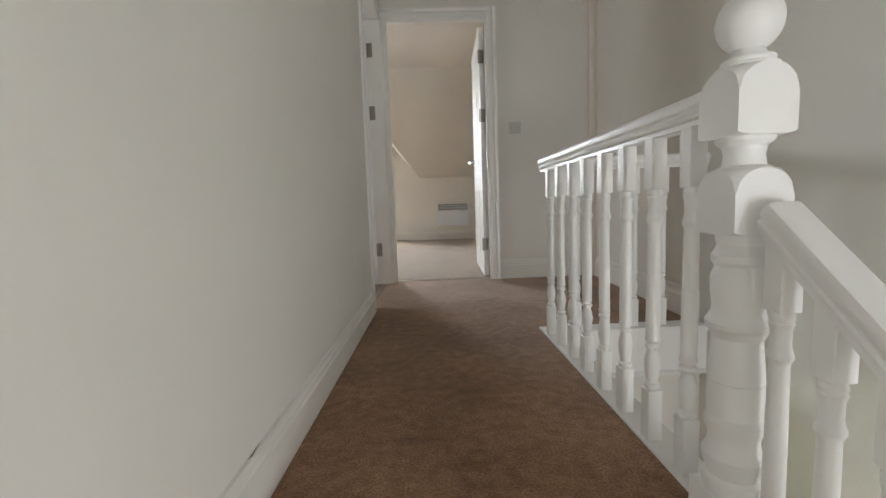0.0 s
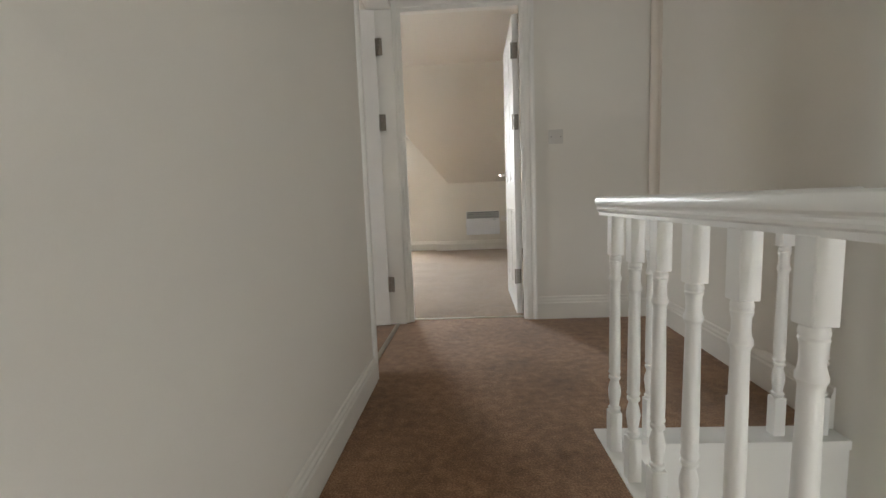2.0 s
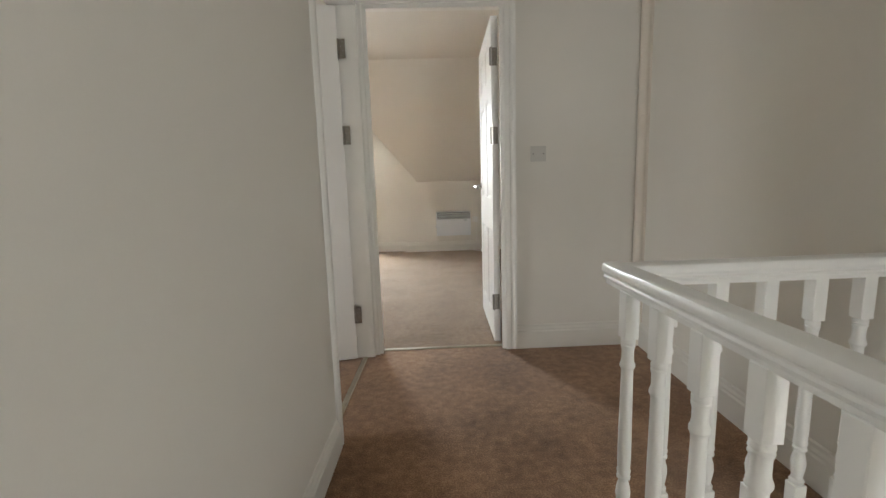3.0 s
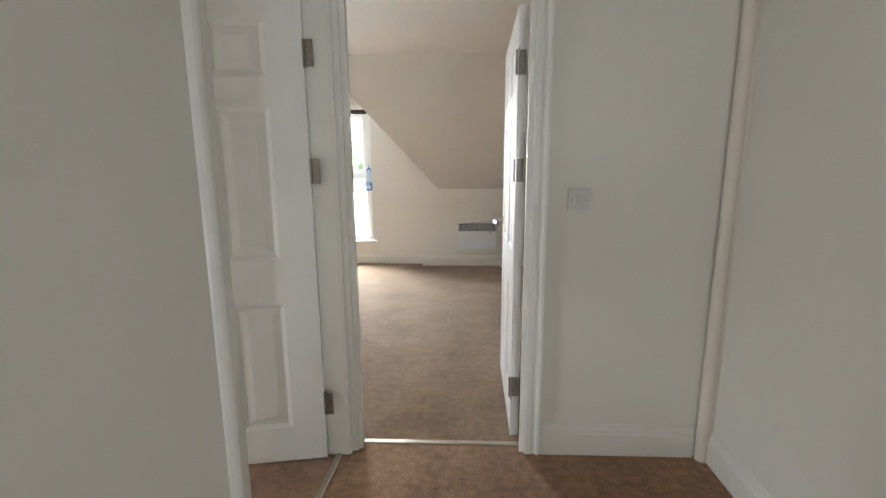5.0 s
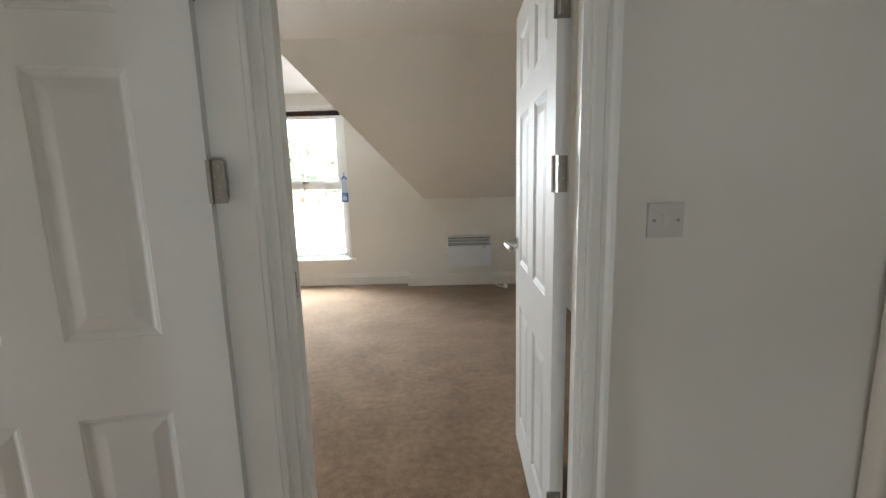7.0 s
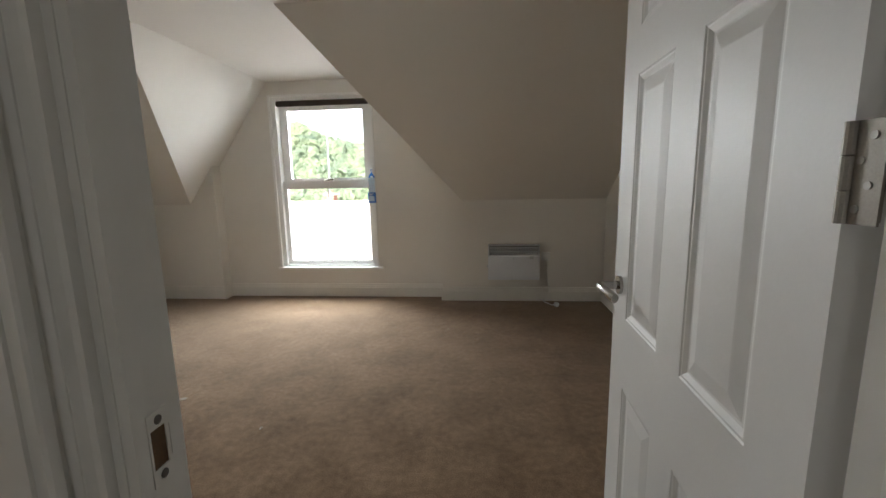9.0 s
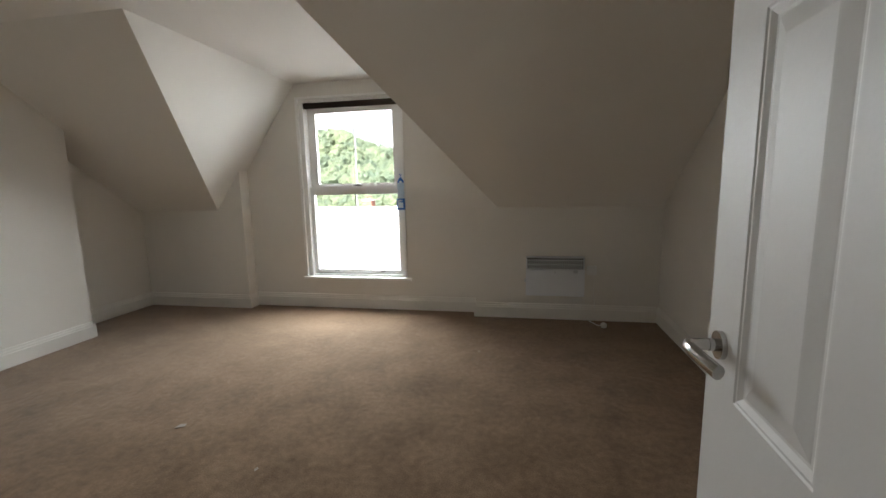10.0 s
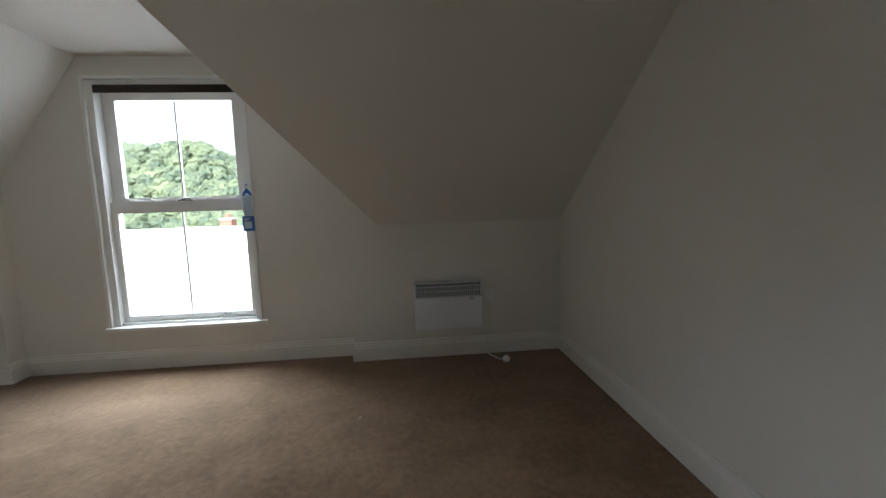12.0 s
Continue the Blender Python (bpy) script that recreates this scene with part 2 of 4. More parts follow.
# floors
bm = B()
box(bm, -0.2, 0.880, 1.12, END_Y + 0.060, -0.22, 0)
box(bm, 0.880, 1.80, 2.275, END_Y + 0.060, -0.22, 0)
structure("floor_landing", bm, CARPET_LANDING, "brown cut-pile carpet on the landing")
structure("floor_bedroom", box(B(), ROOM_L - 0.1, ROOM_R + 0.1, END_Y + 0.060, 8.25, -0.22, 0.0), CARPET_ROOM, "worn brown cut-pile carpet in the bedroom")
structure("floor_side_room", box(B(), -2.6, -0.2, 1.6, END_Y + 0.04, -0.22, 0.0), CARPET_LANDING, "brown carpet in the side room")
structure("floor_lower_hall", box(B(), -0.4, 1.95, -3.2, 4.0, -2.85, -2.7), CARPET_LANDING, "brown carpet of the lower hall")

# landing walls
bm = B()
slab(bm, [(left_x(-3.2), -3.2, -2.7), (left_x(2.850), 2.850, -2.7), (left_x(2.850) - 0.11, 2.850, -2.7), (left_x(-3.2) - 0.11, -3.2, -2.7)], (0, 0, 5.15))
slab(bm, [(left_x(2.850), 2.850, DTOP + 0.01), (left_x(END_Y), END_Y, DTOP + 0.01), (left_x(END_Y) - 0.11, END_Y, DTOP + 0.01), (left_x(2.850) - 0.11, 2.850, DTOP + 0.01)], (0, 0, 0.44))
lean(bm)
structure("wall_landing_long", bm, WALL, "pale warm-white painted landing wall")
bm = B()
box(bm, -2.6, DX0 - 0.03, END_Y, ROOM_Y, 0, 2.52)
box(bm, DX0 - 0.03, DX1 + 0.03, END_Y, ROOM_Y, DTOP + 0.03, 2.52)
box(bm, DX1 + 0.03, 1.95, END_Y, ROOM_Y, 0, 2.52)
box(bm, ROOM_L - 0.1, -2.6, END_Y, ROOM_Y, 0, 2.52)
structure("wall_bedroom_door", bm, WALL, "pale warm-white painted wall with the bedroom doorway")
bm = B()
slab(bm, [(right_x(3.724), 3.724, -2.7), (right_x(2.201), 2.201, -2.7), (1.578, -1.2, -2.7), (1.95, -1.2, -2.7), (1.95, 3.724, -2.7)], (0, 0, 5.15))
box(bm, 1.578, 1.95, -3.2, -2.3, -2.7, 2.45)
box(bm, 1.578, 1.95, -2.3, -1.2, -2.7, -0.85)
box(bm, 1.578, 1.95, -2.3, -1.2, 0.65, 2.45)
structure("wall_landing_stairwell", bm, WALL, "beige-shaded painted stairwell wall")
bm = box(B(), -0.5, 1.95, -3.35, -3.2, -2.7, 2.45)
structure("wall_stairs_back", bm, WALL, "painted wall behind the stairs")
structure("ceiling_landing", box(B(), -2.7, 1.95, -3.35, END_Y, 2.45, 2.6), CEILING, "white painted landing ceiling")
structure("wall_under_landing", box(B(), 0.88, right_x(2.3), 2.31, 2.4, -2.7, -0.221), WALL, "painted wall below the landing edge")
bm = B()
box(bm, -2.7, -2.6, 1.5, END_Y, 0, 0.3)
box(bm, -2.7, -2.6, 1.5, END_Y, 1.25, 2.45)
box(bm, -2.7, -2.6, 1.5, 2.5, 0.3, 1.25)
box(bm, -2.7, -2.6, 3.3, END_Y, 0.3, 1.25)
box(bm, -2.6, left_x(1.55) - 0.11, 1.5, 1.6, 0, 2.45)
structure("wall_side_room", bm, WALL, "painted walls of the side room")

# bedroom walls
VL, VR = -2.845, 0.197          # feet of the two valleys at the knee wall
TL, TR = -1.926, -0.867         # their tops at the flat ceiling
PL, PR = -2.548, -0.019          # edges of the window recess
rise_l, rise_r = (CEIL - KNEE_Z) / (TL - VL), (CEIL - KNEE_Z) / (VR - TR)
bm = B()
slab(bm, [(ROOM_R + 0.1, KNEE_Y, 0), (PR, KNEE_Y, 0), (PR, KNEE_Y, KNEE_Z + (VR - PR) * rise_r + 0.02), (VR, KNEE_Y, KNEE_Z + 0.02), (ROOM_R + 0.1, KNEE_Y, KNEE_Z + 0.02)], (0, 0.35, 0))
slab(bm, [(ROOM_L - 0.1, KNEE_Y, 0), (PL, KNEE_Y, 0), (PL, KNEE_Y, KNEE_Z + (PL - VL) * rise_l + 0.02), (VL, KNEE_Y, KNEE_Z + 0.02), (ROOM_L - 0.1, KNEE_Y, KNEE_Z + 0.02)], (0, 0.35, 0))
structure("wall_knee", bm, WALL, "low painted knee wall under the sloping ceiling")
WX0, WX1, WZ0, WZ1 = -1.908, -0.772, 0.345, 2.240   # window opening
bm = B()
box(bm, PL, WX0, DORMER_Y, 8.22, 0, 2.52)
box(bm, WX1, PR, DORMER_Y, 8.22, 0, 2.52)
box(bm, WX0, WX1, DORMER_Y, 8.22, 0, WZ0)
box(bm, WX0, WX1, DORMER_Y, 8.22, WZ1, 2.52)
structure("wall_dormer", bm, WALL, "painted gable wall of the dormer round the window")
structure("wall_bedroom_east", box(B(), ROOM_R, ROOM_R + 0.12, ROOM_Y, KNEE_Y, 0, 2.52), WALL, "plain painted bedroom side wall")
structure("wall_bedroom_west", box(B(), ROOM_L - 0.12, ROOM_L, ROOM_Y, KNEE_Y, 0, 2.52), WALL, "plain painted bedroom wall beside the chimney breast")
structure("chimney_breast", box(B(), ROOM_L, -3.430, 5.25, 6.785, 0, 2.42), WALL, "plain painted chimney breast", bevel=0.004)

# bedroom ceilings
bm = B()
slab(bm, [(ROOM_R, KNEE_Y, KNEE_Z), (VR, KNEE_Y, KNEE_Z), (TR, KINK_Y, CEIL), (ROOM_R, KINK_Y, CEIL)], (0, 0.08, 0.11))
slab(bm, [(ROOM_L, KNEE_Y, KNEE_Z), (VL, KNEE_Y, KNEE_Z), (TL, KINK_Y, CEIL), (ROOM_L, KINK_Y, CEIL)], (0, 0.08, 0.11))
structure("ceiling_slope", bm, CEILING, "sloping painted attic ceiling")
bm = B()
slab(bm, [(VL, KNEE_Y, KNEE_Z), (TL, KINK_Y, CEIL), (TL, DORMER_Y + 0.04, CEIL), (VL, DORMER_Y + 0.04, KNEE_Z)], (-0.1, 0.02, 0.08))
slab(bm, [(VR, KNEE_Y, KNEE_Z), (TR, KINK_Y, CEIL), (TR, DORMER_Y + 0.04, CEIL), (VR, DORMER_Y + 0.04, KNEE_Z)], (0.1, 0.02, 0.08))
structure("ceiling_dormer", bm, CEILING, "sloping painted sides of the dormer ceiling")
bm = B()
slab(bm, [(ROOM_L, ROOM_Y, CEIL), (ROOM_R, ROOM_Y, CEIL), (ROOM_R, KINK_Y, CEIL), (TR, KINK_Y, CEIL), (TR, DORMER_Y + 0.04, CEIL), (TL, DORMER_Y + 0.04, CEIL), (TL, KINK_Y, CEIL), (ROOM_L, KINK_Y, CEIL)], (0, 0, 0.12))
structure("ceiling_bedroom", bm, CEILING, "flat painted bedroom ceiling")
# unseen slab added over the ceilings so that no sky light leaks in
structure("roof_light_block", box(B(), -4.2, 2.2, 3.9, 7.9, 2.85, 2.95), SLATE, "unseen flat slab added above the attic to keep light out")

# ---- skirting boards ----
def skirting(name, runs):
    for k, (a, b, side) in enumerate(runs):
        sk = sweep(B(), [(o, h * 0.8) for o, h in SKIRT] if k == 0 else SKIRT, a, b, side)
        structure(name, sk, SKIRTPAINT, "white painted moulded skirting board")


skirting("baseboard", [
    ((left_x(1.08), 1.08, 0), (left_x(2.785), 2.785, 0), (1, -0.03, 0)),
    ((DX1 + 0.076, END_Y, 0), (1.575, END_Y, 0), (0, -1, 0)),
    ((right_x(3.72), 3.72, 0), (right_x(2.32), 2.325, 0), (-1, 0.06, 0)),
    ((ROOM_R, 3.80, 0), (ROOM_R, KNEE_Y, 0), (-1, 0, 0)),
    ((PR, KNEE_Y, 0), (ROOM_R - 0.018, KNEE_Y, 0), (0, -1, 0)),
    ((PL, DORMER_Y, 0), (PR, DORMER_Y, 0), (0, -1, 0)),
    ((PR, KNEE_Y - 0.018, 0), (PR, DORMER_Y - 0.018, 0), (-1, 0, 0)),
    ((PL, KNEE_Y - 0.018, 0), (PL, DORMER_Y - 0.018, 0), (1, 0, 0)),
    ((ROOM_L + 0.018, KNEE_Y, 0), (PL, KNEE_Y, 0), (0, -1, 0)),
    ((ROOM_L, 6.803, 0), (ROOM_L, KNEE_Y, 0), (1, 0, 0)),
    ((ROOM_L, 6.785, 0), (-3.412, 6.785, 0), (0, 1, 0)),
    ((-3.430, 5.25, 0), (-3.430, 6.785, 0), (1, 0, 0)),
    ((ROOM_L, 3.82, 0), (ROOM_L, 5.25, 0), (1, 0, 0)),
    ((ROOM_L, ROOM_Y, 0), (-0.06, ROOM_Y, 0), (0, 1, 0)),
])

# a lifted flake of paint on top of the long wall's skirting
chip = slab(B(), [(left_x(1.2) + 0.004, 1.200, 0.1195), (left_x(1.22) + 0.0075, 1.216, 0.1190), (left_x(1.23) + 0.0055, 1.232, 0.1195), (left_x(1.25) + 0.0035, 1.262, 0.1200), (left_x(1.23) + 0.0030, 1.230, 0.1202)], (0, 0, 0.0008))
tagged(finish("paint_flake", chip, CRACK), "dark crack with lifted paint on the skirting", "paint flake", kind="structure")

# ---- door frames ----
frame_1 = thing("door_frame_1", pose(0, 0, 0), "white painted moulded frame of the bedroom doorway", "door frame", kind="structure")
bm = B()
box(bm, DX0 - 0.029, DX0, END_Y - 0.004, ROOM_Y + 0.004, 0, DTOP)
box(bm, DX0 - 0.001, DX0 + 0.012, END_Y - 0.002, END_Y + 0.014, 0, DTOP)
part("jamb", bm, SATIN, frame_1, bevel=0.0015)
bm = B()
box(bm, DX1, DX1 + 0.029, END_Y - 0.004, ROOM_Y + 0.004, 0, DTOP)
box(bm, DX1 - 0.012, DX1 + 0.001, END_Y - 0.002, END_Y + 0.014, 0, DTOP)
part("jamb", bm, SATIN, frame_1, bevel=0.0015)
bm = B()
box(bm, DX0 - 0.029, DX1 + 0.029, END_Y - 0.004, ROOM_Y + 0.004, DTOP, DTOP + 0.029)
box(bm, DX0, DX1, END_Y - 0.002, END_Y + 0.014, DTOP - 0.012, DTOP + 0.001)
part("head", bm, SATIN, frame_1, bevel=0.0015)
NARROW = [(a, b * 0.72) for a, b in ARCH]
part("architrave", sweep(B(), NARROW, (DX0 - 0.010, END_Y, 0), (DX0 - 0.010, END_Y, DTOP + 0.012), (0, -1, 0), (-1, 0, 0)), SATIN, frame_1)
part("architrave", sweep(B(), ARCH, (DX1 + 0.008, END_Y, 0), (DX1 + 0.008, END_Y, DTOP + 0.078), (0, -1, 0), (1, 0, 0)), SATIN, frame_1)
part("architrave", sweep(B(), ARCH, (DX0 - 0.056, END_Y, DTOP + 0.010), (DX1 + 0.008, END_Y, DTOP + 0.010), (0, -1, 0), (0, 0, 1)), SATIN, frame_1)
for x, s in ((DX0 - 0.010, -1), (DX1 + 0.012, 1)):
    part("architrave", sweep(B(), ARCH, (x, ROOM_Y, 0), (x, ROOM_Y, DTOP + 0.08), (0, 1, 0), (s, 0, 0)), SATIN, frame_1)
part("architrave", sweep(B(), ARCH, (DX0 - 0.010, ROOM_Y, DTOP + 0.012), (DX1 + 0.012, ROOM_Y, DTOP + 0.012), (0, 1, 0), (0, 0, 1)), SATIN, frame_1)

sx = left_x(3.25)
frame_2 = thing("door_frame_2", pose(0, 0, 0), "white painted moulded frame of the side room doorway", "door frame", kind="structure")
for y0, y1 in ((2.851, 2.866), (3.676, 3.722)):
    bm = box(B(), left_x(y0) - 0.112, left_x(y0) + 0.004, y0, y1, 0, DTOP - 0.012)
    part("jamb", lean(bm) if y0 < 3 else bm, SATIN, frame_2, bevel=0.0015)
part("head", box(B(), sx - 0.125, sx + 0.020, 2.851, 3.722, DTOP - 0.012, DTOP + 0.009), SATIN, frame_2, bevel=0.0015)
part("door_stop", box(B(), sx - 0.085, sx - 0.06, 2.866, 2.878, 0, DTOP - 0.012), SATIN, frame_2)
part("architrave", sweep(B(), [(0, 0), (0.007, 0), (0.010, 0.006), (0.011, 0.022), (0.015, 0.030), (0.017, 0.040), (0.0165, 0.048), (0.013, 0.057), (0.006, 0.065), (0, 0.068)], (left_x(2.85), 2.853, 0), (left_x(2.85) + 0.012, 2.853, DTOP + 0.065), (1, 0, 0), (0, -1, 0)), SATIN, frame_2)
part("architrave", sweep(B(), [(a, b * 0.45) for a, b in ARCH], (left_x(3.68), 3.680, 0), (left_x(3.68), 3.680, DTOP), (1, 0, 0), (0, 1, 0)), SATIN, frame_2)
part("architrave", sweep(B(), ARCH, (left_x(2.79) + 0.012, 2.787, DTOP - 0.004), (left_x(3.7), 3.705, DTOP - 0.004), (1, -0.03, 0), (0, 0, 1)), SATIN, frame_2)

# metal strips where the carpets meet
tagged(finish("threshold_strip", sweep(B(), [(0, 0), (0.034, 0), (0.030, 0.004), (0.006, 0.004)], (DX0, 3.762, 0.0005), (DX1, 3.762, 0.0005), (0, 1, 0)), BRASS), "dull metal carpet strip across the bedroom doorway", "threshold", kind="structure")
tagged(finish("threshold_strip", sweep(B(), [(0, 0), (0.030, 0), (0.025, 0.004), (0.005, 0.004)], (left_x(2.85) - 0.065, 2.866, 0.0005), (left_x(3.68) - 0.055, 3.676, 0.0005), (1, 0, 0)), BRASS), "dull metal carpet strip across the side doorway", "threshold", kind="structure")


# ---- panelled doors ----
def rect_ring(bm, x0, x1, z0, z1, inset, y):
    return [bm.verts.new(p) for p in ((x0 + inset, y, z0 + inset), (x1 - inset, y, z0 + inset), (x1 - inset, y, z1 - inset), (x0 + inset, y, z1 - inset))]


def leaf_mesh(w, h, t, stile, mid, zs):
    """A six-panel moulded leaf: hinge edge at x 0, from y -t to 0."""
    bm = B()
    pw = (w - 2 * stile - mid) / 2
    xs = [0, stile, stile + pw, stile + pw + mid, w - stile, w]
    zs = [0.0, *zs, h]
    for y, s in ((0.0, -1), (-t, 1)):
        for i in range(5):
            for j in range(7):
                x0, x1, z0, z1 = xs[i], xs[i + 1], zs[j], zs[j + 1]
                if i in (1, 3) and j in (1, 3, 5):
                    steps = [(0, 0), (0.003, 0.0022), (0.007, 0.0026), (0.017, 0.0075), (0.022, 0.0078), (0.025, 0.0070), (0.050, 0.0022), (0.054, 0.0016)]
                    rings = [rect_ring(bm, x0, x1, z0, z1, a, y + s * d) for a, d in steps]
                    for p, q in zip(rings, rings[1:]):
                        for k in range(4):
                            bm.faces.new((p[k], p[(k + 1) % 4], q[(k + 1) % 4], q[k]))
                    bm.faces.new(rings[-1])
                else:
                    bm.faces.new(rect_ring(bm, x0, x1, z0, z1, 0, y))
    for a, b in (((0, 0), (0, h)), ((w, 0), (w, h))):
        bm.faces.new([bm.verts.new(p) for p in ((a[0], -t, a[1]), (a[0], 0, a[1]), (b[0], 0, b[1]), (b[0], -t, b[1]))])
    for z in (0, h):
        bm.faces.new([bm.verts.new(p) for p in ((0, -t, z), (0, 0, z), (w, 0, z), (w, -t, z))])
    bmesh.ops.remove_doubles(bm, verts=bm.verts, dist=0.0004)
    return bm


def hinge(parent, z, t, swing):
    """A steel butt hinge: one flap on the leaf's edge, one folded onto the jamb, and the knuckle."""
    h = part("hinge", box(B(), -0.0025, 0.0, -0.034, -0.001, z - 0.05, z + 0.05), STEEL, parent, "brushed steel butt hinge")
    part("knuckle", lathe(B(), [(0.0065, z - 0.05), (0.0065, z - 0.018), (0.0058, z - 0.017), (0.0065, z - 0.016), (0.0065, z + 0.016), (0.0058, z + 0.017), (0.0065, z + 0.018), (0.0065, z + 0.05)], -0.004, 0.004, 12), STEEL, h, smooth=True)
    c, s = math.cos(swing), math.sin(swing)
    flap = B()
    slab(flap, [(-0.004, 0.004, z - 0.05), (-0.004 + 0.036 * c, 0.004 + 0.036 * s, z - 0.05), (-0.004 + 0.036 * c, 0.004 + 0.036 * s, z + 0.05), (-0.004, 0.004, z + 0.05)], (-0.0025 * s, 0.0025 * c, 0))
    part("flap", flap, STEEL, h)
    for k, dz in enumerate((-0.035, -0.012, 0.012, 0.035)):
        u = 0.013 + 0.010 * (k % 2)
        d = Vector((-0.004 + u * c, 0.004 + u * s, z + dz))
        n = Vector((-s, c, 0))
        part("screw", tube(B(), [d - n * 0.001, d + n * 0.0034], 0.004, 10), SCREW, h)
    for k, dz in enumerate((-0.035, -0.012, 0.012, 0.035)):
        yy = -0.012 - 0.011 * (k % 2)
        part("screw", tube(B(), [(-0.001, yy, z + dz), (-0.0034, yy, z + dz)], 0.004, 10), SCREW, h)


def lever(parent, x, y, z, s):
    """A satin chrome lever on a round rose; s is the way it stands off the leaf."""
    h = part("handle", tube(B(), [(x, y, z), (x, y + s * 0.008, z), (x, y + s * 0.0085, z)], 0.026, 28), CHROME, parent, "satin chrome lever handle on a round rose", smooth=True)
    part("collar", tube(B(), [(x, y + s * 0.008, z), (x, y + s * 0.022, z)], 0.0115, 18), CHROME, h, smooth=True)
    pts = [(x, y + s * 0.020, z), (x, y + s * 0.046, z), (x - 0.002, y + s * 0.055, z), (x - 0.010, y + s * 0.058, z - 0.001), (x - 0.035, y + s * 0.056, z - 0.003), (x - 0.065, y + s * 0.050, z - 0.006), (x - 0.090, y + s * 0.043, z - 0.009), (x - 0.097, y + s * 0.041, z - 0.010)]
    bm = tube(B(), pts, 0.0105, 14)
    for v in bm.verts:
        k = max(0.0, min(1.0, (x - v.co.x) / 0.1))
        v.co.z = z + (v.co.z - z) * (1 + 0.25 * k)
    part("lever", bm, CHROME, h, smooth=True)


door_1 = thing("door_1", pose(0.753, 3.838, 0.008, 0, 0, 88.0), "white six-panel bedroom door standing open into the room", "door", kind="structure")
part("leaf", leaf_mesh(0.78, 1.975, 0.04, 0.116, 0.118, (0.160, 0.718, 0.916, 1.548, 1.660, 1.868)), DOORPAINT, door_1)
for z in (0.262, 1.298, 1.75):
    hinge(door_1, z, 0.04, radians(-174))
lever(door_1, 0.78 - 0.058, 0.0, 0.998, 1)
lever(door_1, 0.78 - 0.058, -0.04, 0.998, -1)
part("latch_plate", box(B(), 0.7795, 0.782, -0.031, -0.009, 0.985, 1.055), STEEL, door_1, "steel latch plate")
door_2 = thing("door_2", pose(-0.103, 3.645, 0.008, 0, 0, 190.0), "white six-panel side room door standing wide open", "door", kind="structure")
part("leaf", leaf_mesh(0.826, 1.968, 0.04, 0.143, 0.124, (0.165, 0.740, 0.937, 1.549, 1.660, 1.865)), DOORPAINT, door_2)
for z in (0.27, 1.298, 1.75):
    hinge(door_2, z, 0.04, radians(165))
lever(door_2, 0.826 - 0.058, 0.0, 1.02, 1)
for dx, dz in ((DX0, 1.026),):
    strike = thing("strike_plate", pose(dx, 3.764, dz), "steel latch strike plate let into the bedroom jamb", "strike plate")
    bm = B()
    for y0, y1, z0, z1 in ((-0.014, 0.014, -0.042, -0.023), (-0.014, 0.014, 0.023, 0.042), (-0.014, -0.0115, -0.023, 0.023), (0.0095, 0.014, -0.023, 0.023)):
        box(bm, 0.0, 0.0025, y0, y1, z0, z1)
    part("plate", bm, SATIN, strike, "paint-spattered strike plate")
    part("recess", box(B(), 0.0003, 0.001, -0.0117, 0.0097, -0.0232, 0.0232), WOODEN, strike, "bare wood in the latch hole")
    for z in (-0.032, 0.032):
        part("screw", tube(B(), [(0.001, 0, z), (0.0033, 0, z)], 0.0052, 12), DARKSTEEL, strike)
    part("lip", slab(B(), [(0.0, 0.014, -0.018), (0.0, 0.014, 0.018), (-0.008, 0.024, 0.016), (-0.008, 0.024, -0.016)], (0.002, 0.001, 0)), STEEL, strike)

# ---- light switch and pipe ----
switch = thing("light_switch", pose(1.004, END_Y, 1.182), "white plastic single light switch on the painted wall", "light switch")
part("plate", box(B(), -0.045, 0.045, -0.009, 0, -0.044, 0.044), SWITCHPLATE, switch, bevel=0.003)
bm = slab(B(), [(-0.009, -0.0085, -0.017), (0.009, -0.0085, -0.017), (0.009, -0.0085, 0.017), (-0.009, -0.0085, 0.017)], (0, -0.0025, 0))
for v in bm.verts:
    if v.co.y < -0.01 and v.co.z > 0:
        v.co.y -= 0.004
part("rocker", bm, SWITCHPLATE, switch, bevel=0.0008)
for x in (-0.030, 0.030):
    part("screw", tube(B(), [(x, -0.008, 0), (x, -0.0105, 0)], 0.0042, 12), SCREW, switch)
pipe = thing("corner_pipe", pose(1.605, 3.696, 0), "cream painted waste pipe standing in the landing corner", "pipe")
bm = B()
for r, z0, z1 in ((0.027, 0.001, 1.38), (0.0282, 1.381, 1.443), (0.027, 1.444, 2.449)):
    lathe(bm, [(r, z0), (r, z1)], 0, 0, 26)
part("tube", bm, PIPE, pipe, smooth=True)
part("filler", slab(B(), [(0.004, -0.0262, 0.002), (0.016, -0.0225, 0.002), (0.024, -0.022, 0.002), (0.0325, -0.026, 0.002), (0.0325, 0.02, 0.002), (0.004, 0.02, 0.002)], (0, 0, 2.446)), PIPE, pipe, "painted filler between pipe and wall")

